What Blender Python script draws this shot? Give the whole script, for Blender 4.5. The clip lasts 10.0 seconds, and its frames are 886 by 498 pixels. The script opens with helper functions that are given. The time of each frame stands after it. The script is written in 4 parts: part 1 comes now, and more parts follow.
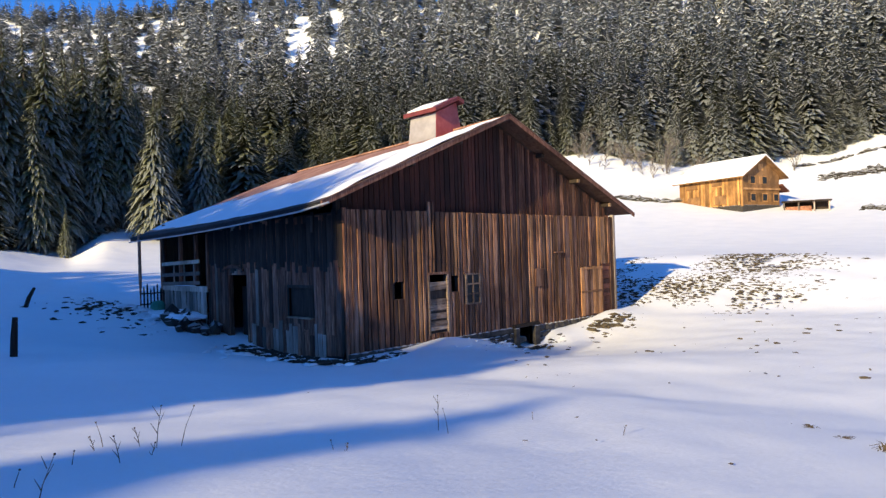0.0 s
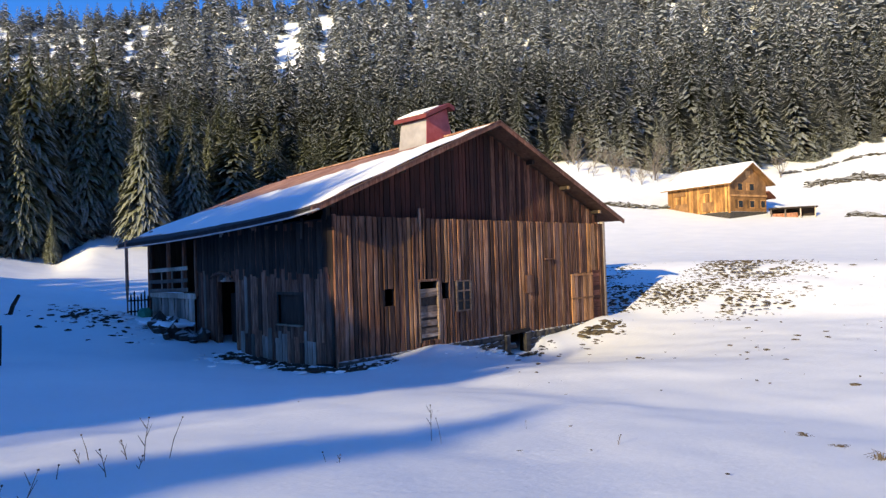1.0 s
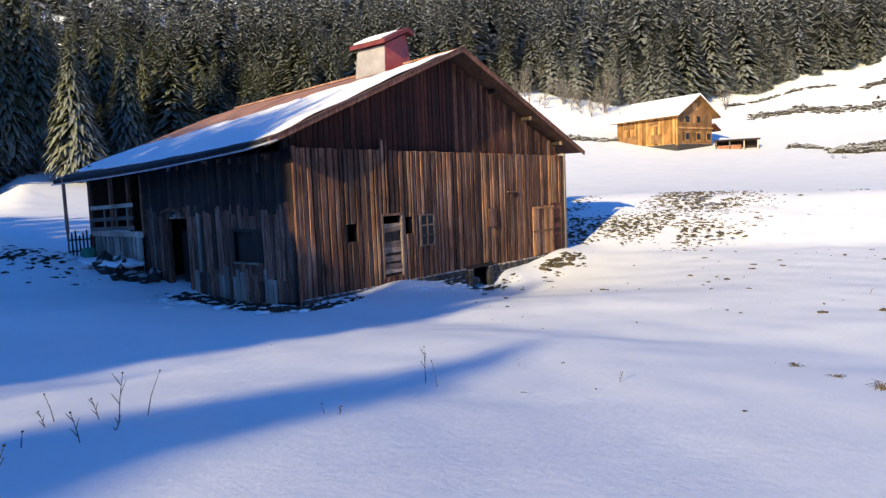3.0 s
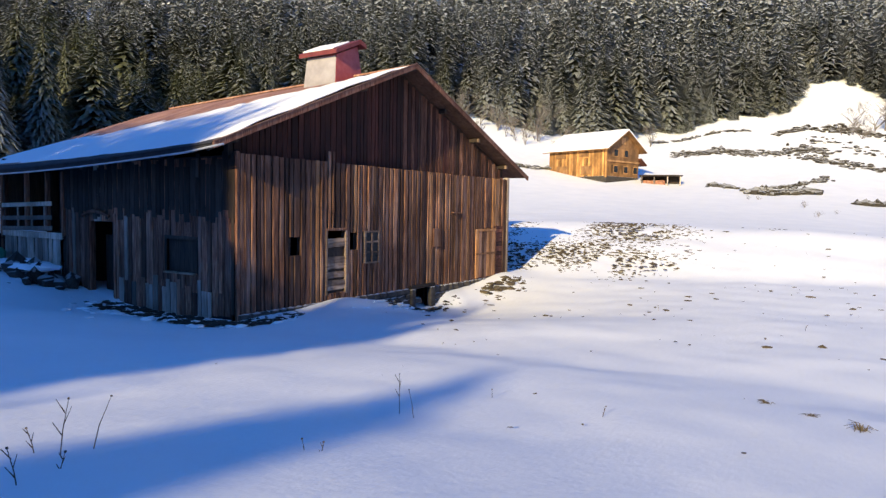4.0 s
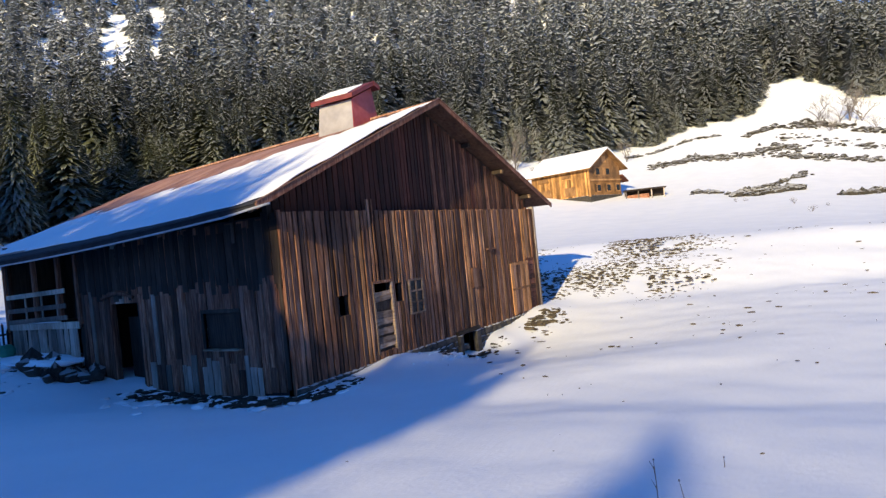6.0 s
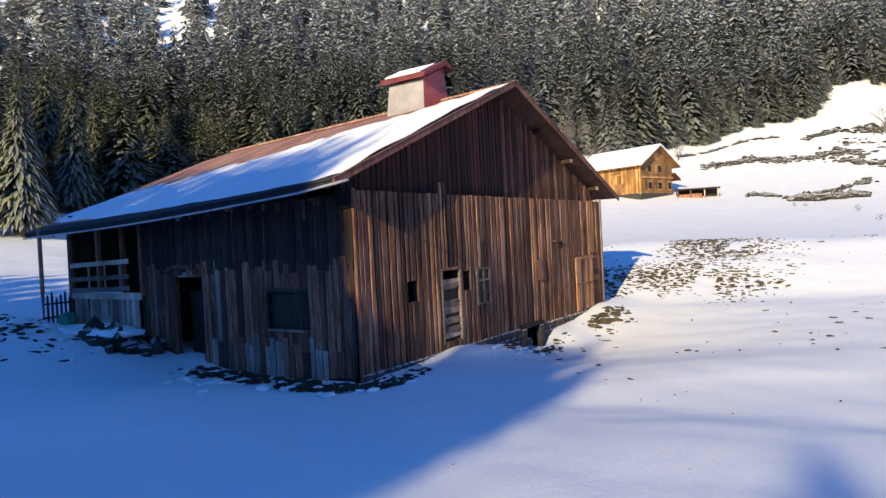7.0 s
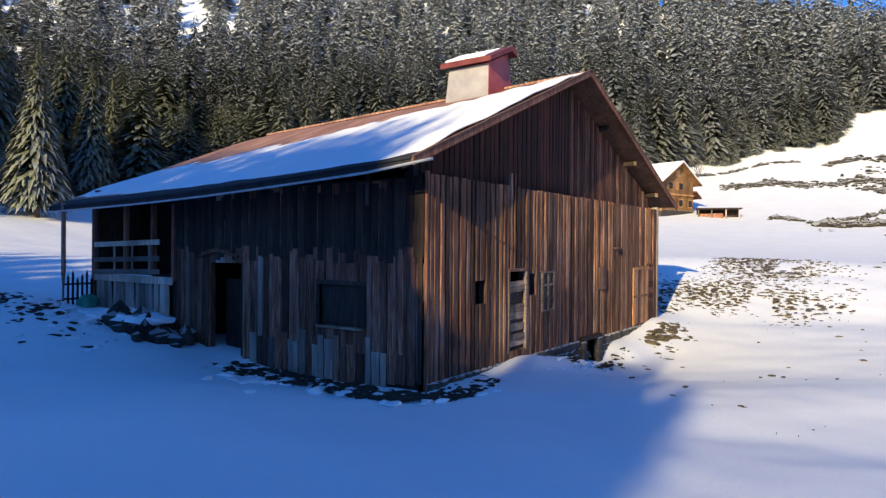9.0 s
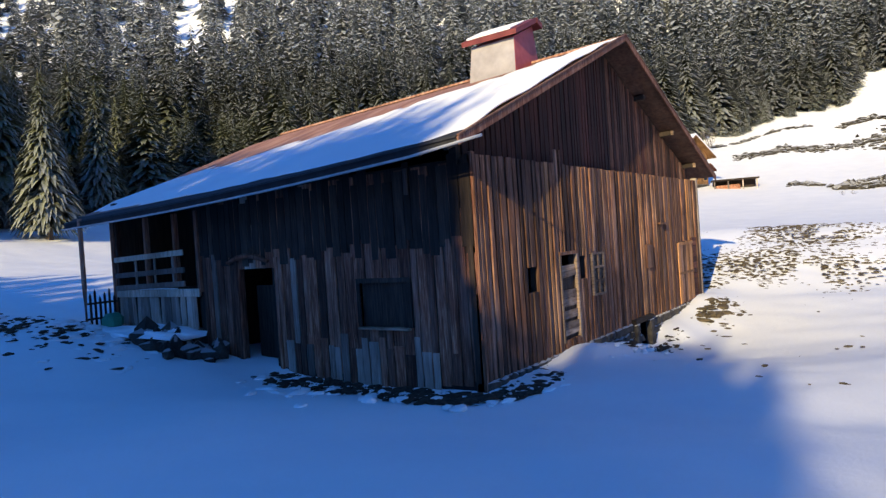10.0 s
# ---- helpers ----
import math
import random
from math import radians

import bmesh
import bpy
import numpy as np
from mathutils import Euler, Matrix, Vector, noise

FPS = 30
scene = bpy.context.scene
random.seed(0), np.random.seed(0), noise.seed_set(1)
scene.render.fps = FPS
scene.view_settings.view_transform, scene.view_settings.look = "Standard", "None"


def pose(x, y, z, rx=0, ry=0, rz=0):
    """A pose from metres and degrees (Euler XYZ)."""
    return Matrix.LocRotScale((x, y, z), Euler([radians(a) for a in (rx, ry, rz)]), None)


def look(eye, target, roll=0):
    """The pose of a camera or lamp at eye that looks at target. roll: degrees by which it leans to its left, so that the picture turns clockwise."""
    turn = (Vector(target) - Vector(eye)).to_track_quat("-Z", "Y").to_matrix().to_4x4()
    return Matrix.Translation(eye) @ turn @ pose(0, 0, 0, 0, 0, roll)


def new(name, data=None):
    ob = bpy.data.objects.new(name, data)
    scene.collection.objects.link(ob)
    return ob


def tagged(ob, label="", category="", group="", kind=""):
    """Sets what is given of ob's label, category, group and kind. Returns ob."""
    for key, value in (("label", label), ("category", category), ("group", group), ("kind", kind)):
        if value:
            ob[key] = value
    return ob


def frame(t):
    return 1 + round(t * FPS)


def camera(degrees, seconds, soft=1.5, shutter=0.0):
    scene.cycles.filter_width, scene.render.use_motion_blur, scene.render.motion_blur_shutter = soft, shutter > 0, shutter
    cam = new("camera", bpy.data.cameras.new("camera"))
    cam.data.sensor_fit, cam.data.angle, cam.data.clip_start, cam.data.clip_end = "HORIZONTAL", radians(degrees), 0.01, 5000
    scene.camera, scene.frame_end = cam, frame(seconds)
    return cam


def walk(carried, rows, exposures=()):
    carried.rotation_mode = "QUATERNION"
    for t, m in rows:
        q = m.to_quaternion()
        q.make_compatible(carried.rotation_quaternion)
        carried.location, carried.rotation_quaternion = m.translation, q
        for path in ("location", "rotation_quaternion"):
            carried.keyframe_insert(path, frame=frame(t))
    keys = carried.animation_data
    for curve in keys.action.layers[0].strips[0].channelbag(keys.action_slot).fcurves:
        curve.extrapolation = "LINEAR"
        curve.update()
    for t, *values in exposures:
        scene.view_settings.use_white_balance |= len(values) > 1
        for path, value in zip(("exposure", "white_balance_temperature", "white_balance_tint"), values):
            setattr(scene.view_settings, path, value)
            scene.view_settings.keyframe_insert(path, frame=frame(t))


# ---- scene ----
cam = camera(68.5, 10.0, soft=1.4)
PATH = [
    (0, (-11.491, -15.457, 3.049), (-10.07, -14.05, 3.058), -1.8),
    (0.5, (-11.462, -15.338, 3.059), (-10.029, -13.943, 3.093), -1.8),
    (1, (-11.466, -15.372, 3.069), (-10.022, -13.989, 3.096), -1.8),
    (1.5, (-11.476, -15.332, 3.047), (-10.014, -13.968, 3.088), -1.7),
    (2, (-11.363, -15.384, 3.048), (-9.927, -13.992, 3.057), -1.1),
    (2.5, (-11.367, -15.209, 3.02), (-9.944, -13.804, 2.986), -1.3),
    (3, (-11.363, -14.607, 3.06), (-9.826, -13.341, 2.88), -2.3),
    (3.2, (-11.5, -14.471, 3.041), (-9.895, -13.292, 2.849), -0.9),
    (4.3, (-11.301, -13.478, 3.037), (-9.614, -12.408, 2.938), 0.4),
    (4.5, (-11.405, -13.184, 3.048), (-9.715, -12.118, 2.968), -1.1),
    (5, (-11.312, -12.482, 3.156), (-9.653, -11.379, 2.977), -1.7),
    (5.2, (-11.239, -12.153, 3.098), (-9.513, -11.15, 2.981), -3.0),
    (6.3, (-11.274, -11.021, 3.236), (-9.57, -9.973, 3.233), -6.0),
    (6.5, (-11.262, -10.775, 3.203), (-9.577, -9.701, 3.128), -3.6),
    (7, (-11.085, -10.073, 3.184), (-9.439, -8.938, 3.152), -2.9),
    (7.5, (-10.954, -9.336, 3.11), (-9.291, -8.224, 3.111), -6.2),
    (8, (-10.928, -8.878, 3.144), (-9.205, -7.863, 3.145), -3.1),
    (8.5, (-10.778, -8.361, 3.032), (-9.11, -7.258, 3.06), -2.4),
    (9, (-10.555, -7.791, 2.93), (-8.916, -6.644, 2.92), 0.4),
    (9.5, (-10.296, -6.777, 2.9), (-8.598, -5.722, 2.944), -4.7),
    (10, (-10.094, -6.54, 2.847), (-8.476, -5.366, 2.818), -3.9),
]
walk(cam, [(t, look(eye, target, roll)) for t, eye, target, roll in PATH],
     exposures=[(0, 1.2, 6380, 9), (3.2, 1.18, 6380, 9), (6.3, 1.08, 6260, 9), (10, 1.08, 6230, 9)])


# ---------------------------------------------------------------- world, sun, exposure
DRIFT, FALL = 0.145, 0.335                # the sunlight's way north and down for each metre east
SUN = Vector((1.0, DRIFT, -FALL)).normalized()
world = bpy.data.worlds.new("world")
scene.world = world
world.use_nodes = True
wn, wl = world.node_tree.nodes, world.node_tree.links
sky = wn.new("ShaderNodeTexSky")
sky.sky_type = "NISHITA"
sky.sun_disc = False
sky.sun_elevation = radians(18.4)
sky.sun_rotation = radians(262)
sky.altitude = 1600
sky.dust_density = 0.1
sky.air_density = 0.8
sky.ozone_density = 8.0
deep = wn.new("ShaderNodeHueSaturation")   # the deep blue of mountain air
deep.inputs["Saturation"].default_value = 1.06
deep.inputs["Hue"].default_value = 0.502
wl.new(sky.outputs[0], deep.inputs["Color"])
wl.new(deep.outputs[0], wn["Background"].inputs[0])
wn["Background"].inputs[1].default_value = 0.128

sun = new("sun", bpy.data.lights.new("sun", "SUN"))
sun.data.energy = 3.6
sun.data.angle = radians(0.6)
sun.data.color = (1.0, 0.80, 0.43)
sun.matrix_world = look((0, 0, 60), Vector((0, 0, 60)) + SUN)


# ---------------------------------------------------------------- materials
def material(name, rough=0.8, metal=0.0):
    m = bpy.data.materials.new(name)
    m.use_nodes = True
    b = m.node_tree.nodes["Principled BSDF"]
    b.inputs["Roughness"].default_value = rough
    b.inputs["Metallic"].default_value = metal
    b.inputs["Specular IOR Level"].default_value = 0.3
    return m, m.node_tree.nodes, m.node_tree.links, b


def noise_at(n, l, scale, stretch=(1, 1, 1), detail=4.0, rough=0.55, space="Position"):
    if space == "Position":
        co = n.new("ShaderNodeNewGeometry").outputs["Position"]
    else:
        co = n.new("ShaderNodeTexCoord").outputs["Object"]
    mp = n.new("ShaderNodeMapping")
    mp.inputs["Scale"].default_value = stretch
    l.new(co, mp.inputs["Vector"])
    t = n.new("ShaderNodeTexNoise")
    t.inputs["Scale"].default_value = scale
    t.inputs["Detail"].default_value = detail
    t.inputs["Roughness"].default_value = rough
    l.new(mp.outputs[0], t.inputs["Vector"])
    return t.outputs["Fac"]


def ramp(n, l, fac, stops):
    r = n.new("ShaderNodeValToRGB")
    e = r.color_ramp.elements
    while len(e) < len(stops):
        e.new(0.5)
    for k, (p, c) in enumerate(stops):
        e[k].position = p
        e[k].color = (*c, 1)
    l.new(fac, r.inputs[0])
    return r.outputs[0]


def grey(v):
    return (v, v, v)


def blend(n, l, fac, a, b, mode="MIX"):
    x = n.new("ShaderNodeMix")
    x.data_type, x.blend_type = "RGBA", mode
    for sock, v in ((x.inputs[0], fac), (x.inputs[6], a), (x.inputs[7], b)):
        if isinstance(v, (int, float)):
            sock.default_value = v
        elif isinstance(v, tuple):
            sock.default_value = (*v, 1)
        else:
            l.new(v, sock)
    return x.outputs[2]


def maths(n, l, op, a, b=0.0):
    x = n.new("ShaderNodeMath")
    x.operation = op
    x.use_clamp = op in ("MULTIPLY_ADD",)
    for sock, v in ((x.inputs[0], a), (x.inputs[1], b)):
        if isinstance(v, (int, float)):
            sock.default_value = v
        else:
            l.new(v, sock)
    return x.outputs[0]


def bump(n, l, b, height, strength=0.5, distance=0.02):
    x = n.new("ShaderNodeBump")
    x.inputs["Strength"].default_value = strength
    x.inputs["Distance"].default_value = distance
    l.new(height, x.inputs["Height"])
    l.new(x.outputs[0], b.inputs["Normal"])


def wood(name, dark, mid, light, wear=0.5, rough=0.85, along=(1, 1, 0.06), grain=30.0):
    """Weathered boards: grain along the board, board to board changes, grey worn streaks."""
    m, n, l, b = material(name, rough)
    g = noise_at(n, l, grain, along, 6.0, 0.65)
    c = ramp(n, l, g, [(0.28, dark), (0.5, mid), (0.72, light)])
    streak = noise_at(n, l, 2.6, (1.6, 1.6, along[2] * 3), 3.0)
    sf = ramp(n, l, streak, [(0.46, grey(0)), (0.66, grey(wear))])
    c = blend(n, l, sf, c, tuple(0.55 * v + 0.45 * sum(light) / 3 + 0.03 for v in light))
    info = n.new("ShaderNodeObjectInfo").outputs["Random"]
    tone = ramp(n, l, info, [(0.0, (0.30, 0.27, 0.26)), (0.35, (0.80, 0.72, 0.66)), (0.7, (1.10, 1.0, 0.92)), (1.0, (1.75, 1.6, 1.4))])
    c = blend(n, l, 1.0, c, tone, "MULTIPLY")
    stain = noise_at(n, l, 0.7, (1, 1, 0.6), 4.0)
    st = ramp(n, l, stain, [(0.38, grey(0.55)), (0.6, grey(1.0))])
    c = blend(n, l, 1.0, c, st, "MULTIPLY")
    l.new(c, b.inputs["Base Color"])
    bump(n, l, b, g, 0.6, 0.012)
    return m


def snow(name, rough=0.6):
    m, n, l, b = material(name, rough)
    big = noise_at(n, l, 0.35, detail=5.0)
    fine = noise_at(n, l, 9.0, detail=6.0, rough=0.65)
    wind = noise_at(n, l, 1.3, (0.5, 1.7, 1.0), 4.0)
    c = ramp(n, l, big, [(0.3, (0.82, 0.83, 0.85)), (0.7, (0.90, 0.90, 0.90))])
    l.new(c, b.inputs["Base Color"])
    h = maths(n, l, "ADD", maths(n, l, "MULTIPLY", fine, 0.25), wind)
    bump(n, l, b, h, 0.4, 0.05)
    return m


def stone(name, a, c2, patch=0.0):
    m, n, l, b = material(name, 0.9)
    f = noise_at(n, l, 6.0, detail=7.0, rough=0.65)
    c = ramp(n, l, f, [(0.3, a), (0.7, c2)])
    info = n.new("ShaderNodeNewGeometry").outputs["Random Per Island"]
    c = blend(n, l, 1.0, c, ramp(n, l, info, [(0, grey(0.6)), (1, grey(1.25))]), "MULTIPLY")
    if patch:
        nz = n.new("ShaderNodeSeparateXYZ")
        l.new(n.new("ShaderNodeNewGeometry").outputs["Normal"], nz.inputs[0])
        up = maths(n, l, "ADD", nz.outputs[2], maths(n, l, "MULTIPLY", noise_at(n, l, 2.5), 0.7))
        c = blend(n, l, ramp(n, l, up, [(0.98, grey(0)), (1.12, grey(patch))]), c, (0.85, 0.86, 0.88))
    l.new(c, b.inputs["Base Color"])
    bump(n, l, b, f, 0.7, 0.03)
    return m


def plain(name, a, c2, scale=4.0, rough=0.7, metal=0.0):
    m, n, l, b = material(name, rough, metal)
    f = noise_at(n, l, scale, detail=6.0, rough=0.6)
    l.new(ramp(n, l, f, [(0.3, a), (0.7, c2)]), b.inputs["Base Color"])
    bump(n, l, b, f, 0.3, 0.01)
    return m


def needles(name, a, c2, frost_low, frost_high, reach=0.85, east=0.0):
    """Spruce needles with hoar frost on the branch ends, more of it higher up the hill."""
    m, n, l, b = material(name, 0.75)
    b.inputs["Specular IOR Level"].default_value = 0.15
    f = noise_at(n, l, 0.9, detail=5.0)
    isl = n.new("ShaderNodeNewGeometry").outputs["Random Per Island"]
    c = blend(n, l, 0.5, ramp(n, l, f, [(0.3, a), (0.7, c2)]), ramp(n, l, isl, [(0, a), (1, c2)]))
    low = n.new("ShaderNodeMapRange")
    tip = n.new("ShaderNodeAttribute")
    tip.attribute_name = "tip"
    pos = n.new("ShaderNodeSeparateXYZ")
    l.new(n.new("ShaderNodeNewGeometry").outputs["Position"], pos.inputs[0])
    l.new(pos.outputs[2], low.inputs[0])      # greener wood at the foot of the slope
    low.inputs[1].default_value, low.inputs[2].default_value, low.inputs[3].default_value, low.inputs[4].default_value = 26, 44, 1, 0
    c = blend(n, l, maths(n, l, "MULTIPLY", low.outputs[0], 0.75), c, ramp(n, l, isl, [(0, (0.040, 0.048, 0.018)), (1, (0.160, 0.168, 0.060))]))
    mr = n.new("ShaderNodeMapRange")
    l.new(pos.outputs[2], mr.inputs[0])
    mr.inputs[1].default_value, mr.inputs[2].default_value = frost_low, frost_high
    # the eastern slope is frosted further down
    me = n.new("ShaderNodeMapRange")
    l.new(maths(n, l, "SUBTRACT", pos.outputs[0], pos.outputs[1]), me.inputs[0])
    me.inputs[1].default_value, me.inputs[2].default_value, me.inputs[4].default_value = -20, 70, east
    top = maths(n, l, "MAXIMUM", mr.outputs[0], me.outputs[0])
    patch = noise_at(n, l, 0.05, detail=3.0)
    high = maths(n, l, "ADD", top, maths(n, l, "MULTIPLY", maths(n, l, "SUBTRACT", patch, 0.5), 1.6))
    speck = noise_at(n, l, 4.5, detail=6.0, rough=0.8)
    amount = maths(n, l, "ADD", maths(n, l, "MULTIPLY", tip.outputs["Fac"], 0.58), maths(n, l, "MULTIPLY", speck, 1.05))
    amount = maths(n, l, "ADD", amount, maths(n, l, "MULTIPLY", high, 0.30))
    ff = ramp(n, l, maths(n, l, "MULTIPLY", amount, 0.7), [(0.62, grey(0)), (0.83, grey(reach))])
    c = blend(n, l, ff, c, (0.52, 0.54, 0.57))
    l.new(c, b.inputs["Base Color"])
    return m


M_SNOW = snow("snow")
M_GABLE = wood("gable_boards", (0.022, 0.010, 0.007), (0.16, 0.076, 0.046), (0.38, 0.22, 0.145), 0.45)
# dark red boards, darkened further to carry the roof overhang's shade
M_UPPER_SHADED = wood("upper_gable_shaded_boards", (0.012, 0.004, 0.003), (0.046, 0.013, 0.009), (0.095, 0.030, 0.020), 0.08)
# lighter copy for boards nearer the sunlit end of the upper gable
M_HALF_SHADE = wood("half_shaded_gable_boards", (0.014, 0.005, 0.004), (0.090, 0.036, 0.022), (0.24, 0.125, 0.075), 0.2)
M_SIDE = wood("side_boards", (0.040, 0.015, 0.010), (0.20, 0.085, 0.054), (0.46, 0.27, 0.185), 0.25)
# dark timber; also stands for the shade below the west eave
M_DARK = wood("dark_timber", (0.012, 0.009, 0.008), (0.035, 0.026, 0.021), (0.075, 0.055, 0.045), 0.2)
M_PALE = wood("pale_boards", (0.17, 0.14, 0.12), (0.36, 0.31, 0.27), (0.55, 0.50, 0.45), 0.5)
# fresh orange wood, also used to paint sunlight on the gable's east end
M_ORANGE = wood("fresh_sunlit_boards", (0.12, 0.058, 0.024), (0.28, 0.142, 0.062), (0.44, 0.25, 0.12), 0.3)
M_REDWOOD = wood("red_door_boards", (0.05, 0.018, 0.012), (0.12, 0.045, 0.03), (0.2, 0.085, 0.055), 0.1, along=(0.06, 0.06, 1))
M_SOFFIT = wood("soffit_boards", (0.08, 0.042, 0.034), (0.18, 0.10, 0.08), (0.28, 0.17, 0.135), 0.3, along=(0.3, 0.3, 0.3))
M_SLAT = wood("door_slats", (0.10, 0.07, 0.05), (0.26, 0.19, 0.14), (0.42, 0.34, 0.27), 0.5, along=(0.06, 0.06, 1))
M_STONE = stone("foundation_stone", (0.022, 0.019, 0.016), (0.085, 0.075, 0.065), 0.35)
M_ROCK = stone("field_rock", (0.018, 0.016, 0.013), (0.072, 0.062, 0.048), 0.3)
M_EARTH = plain("bare_earth", (0.02, 0.015, 0.011), (0.065, 0.048, 0.033), 9.0, 0.95)
M_TUFT = plain("dead_grass", (0.040, 0.031, 0.021), (0.135, 0.105, 0.066), 5.0, 0.95)
M_STALK = plain("dry_stalk", (0.05, 0.036, 0.025), (0.13, 0.095, 0.065), 20.0, 0.9)
M_BARK = plain("bark", (0.05, 0.038, 0.03), (0.15, 0.12, 0.10), 9.0, 0.95)
M_TWIG = plain("bare_twigs", (0.10, 0.085, 0.075), (0.24, 0.21, 0.19), 4.0, 0.95)
M_RED = plain("red_sheet", (0.30, 0.055, 0.05), (0.44, 0.11, 0.10), 3.0, 0.5)
M_MAROON = plain("maroon_sheet", (0.12, 0.024, 0.024), (0.19, 0.045, 0.042), 3.0, 0.55)
M_ZINC = plain("zinc_sheet", (0.26, 0.24, 0.245), (0.38, 0.355, 0.36), 2.0, 0.6, 0.1)
M_LEADGREY = plain("eave_metal", (0.015, 0.015, 0.018), (0.035, 0.035, 0.04), 3.0, 0.8)
M_WETROCK = stone("wet_rock", (0.018, 0.015, 0.013), (0.07, 0.06, 0.05), 0.3)
M_GUTTER = plain("gutter_zinc", (0.30, 0.31, 0.33), (0.5, 0.51, 0.53), 3.0, 0.45, 0.4)
M_GREEN = plain("green_tarp", (0.03, 0.17, 0.11), (0.06, 0.26, 0.17), 3.0, 0.6)
M_NEAR = needles("spruce_needles", (0.026, 0.034, 0.018), (0.088, 0.094, 0.048), 25.0, 120.0, 0.5)
M_FAR = needles("frosted_needles", (0.021, 0.026, 0.015), (0.078, 0.080, 0.044), 40.0, 110.0, 0.56, 0.42)

# rusty roof sheet with ribs down the slope
M_ROOF, n, l, b = material("rusty_roof_sheet", 0.6, 0.15)
f = noise_at(n, l, 1.2, (0.35, 1.6, 0.35), 6.0, 0.65)
c = ramp(n, l, f, [(0.28, (0.15, 0.08, 0.06)), (0.5, (0.34, 0.175, 0.12)), (0.72, (0.50, 0.33, 0.26))])
l.new(c, b.inputs["Base Color"])
wv = n.new("ShaderNodeTexWave")
wv.wave_type, wv.bands_direction = "BANDS", "Y"
wv.inputs["Scale"].default_value = 1.6
l.new(n.new("ShaderNodeNewGeometry").outputs["Position"], wv.inputs["Vector"])
bump(n, l, b, wv.outputs["Fac"], 0.7, 0.04)

# window glass, dusty
M_GLASS, n, l, b = material("dusty_glass", 0.12)
b.inputs["Base Color"].default_value = (0.02, 0.025, 0.03, 1)
b.inputs["Specular IOR Level"].default_value = 0.06
l.new(ramp(n, l, noise_at(n, l, 7.0), [(0.3, grey(0.15)), (0.7, grey(0.45))]), b.inputs["Roughness"])


# ---------------------------------------------------------------- mesh helpers
def mesh_of(name, verts, faces):
    me = bpy.data.meshes.new(name)
    me.from_pydata([tuple(v) for v in verts], [], [tuple(q) for q in faces])
    me.update()
    return me


def part(name, me, mat, parent, label=""):
    """Links a mesh (or a bmesh) as one object under a thing or a part."""
    if isinstance(me, bmesh.types.BMesh):
        data = bpy.data.meshes.new(name)
        me.to_mesh(data)
        me.free()
        me = data
    if mat and not me.materials:
        me.materials.append(mat)
    ob = new(name, me)
    ob.parent = parent
    return tagged(ob, label) if label else ob


def thing(name, label, category, group="", kind="", at=(0, 0, 0)):
    ob = new(name)
    ob.empty_display_size = 0.3
    ob.location = at
    return tagged(ob, label, category, group, kind)


def solid(name, me, mat, label, category, group="", kind=""):
    ob = part(name, me, mat, None)
    return tagged(ob, label, category, group, kind)


def box(x0, x1, y0, y1, z0, z1, edge=0.0, jig=0.0, rng=None):
    bm = bmesh.new()
    bmesh.ops.create_cube(bm, size=1.0)
    for v in bm.verts:
        v.co = Vector(((x0 + x1) / 2 + v.co.x * (x1 - x0), (y0 + y1) / 2 + v.co.y * (y1 - y0), (z0 + z1) / 2 + v.co.z * (z1 - z0)))
        if jig:
            v.co += Vector((rng.uniform(-jig, jig), rng.uniform(-jig, jig), rng.uniform(-jig, jig)))
    if edge:
        bmesh.ops.bevel(bm, geom=bm.edges[:], offset=edge, segments=1, affect="EDGES", profile=0.5)
    return bm


def add_box(bm, x0, x1, y0, y1, z0, z1):
    made = bmesh.ops.create_cube(bm, size=1.0)["verts"]
    for v in made:
        v.co = Vector(((x0 + x1) / 2 + v.co.x * (x1 - x0), (y0 + y1) / 2 + v.co.y * (y1 - y0), (z0 + z1) / 2 + v.co.z * (z1 - z0)))
    return made


def beam(p, q, w, h=None, edge=0.01):
    """A squared timber from p to q."""
    p, q = Vector(p), Vector(q)
    h = h or w
    bm = box(-w / 2, w / 2, -h / 2, h / 2, 0, (q - p).length, edge)
    bmesh.ops.transform(bm, matrix=Matrix.Translation(p) @ (q - p).to_track_quat("Z", "X").to_matrix().to_4x4(), verts=bm.verts[:])
    return bm


def tube(points, radii, sides=6):
    """A tapered round stick through the points, as verts and faces."""
    verts, faces = [], []
    for k, p in enumerate(points):
        p = Vector(p)
        a = Vector(points[max(k - 1, 0)])
        c = Vector(points[min(k + 1, len(points) - 1)])
        m = (c - a).to_track_quat("Z", "X").to_matrix()
        for s in range(sides):
            t = 2 * math.pi * s / sides
            verts.append(p + m @ Vector((math.cos(t) * radii[k], math.sin(t) * radii[k], 0)))
    for k in range(len(points) - 1):
        for s in range(sides):
            a, c = k * sides + s, k * sides + (s + 1) % sides
            faces.append((a, c, c + sides, a + sides))
    faces.append(tuple(range(sides))[::-1])
    faces.append(tuple(range(len(verts) - sides, len(verts))))
    return verts, faces


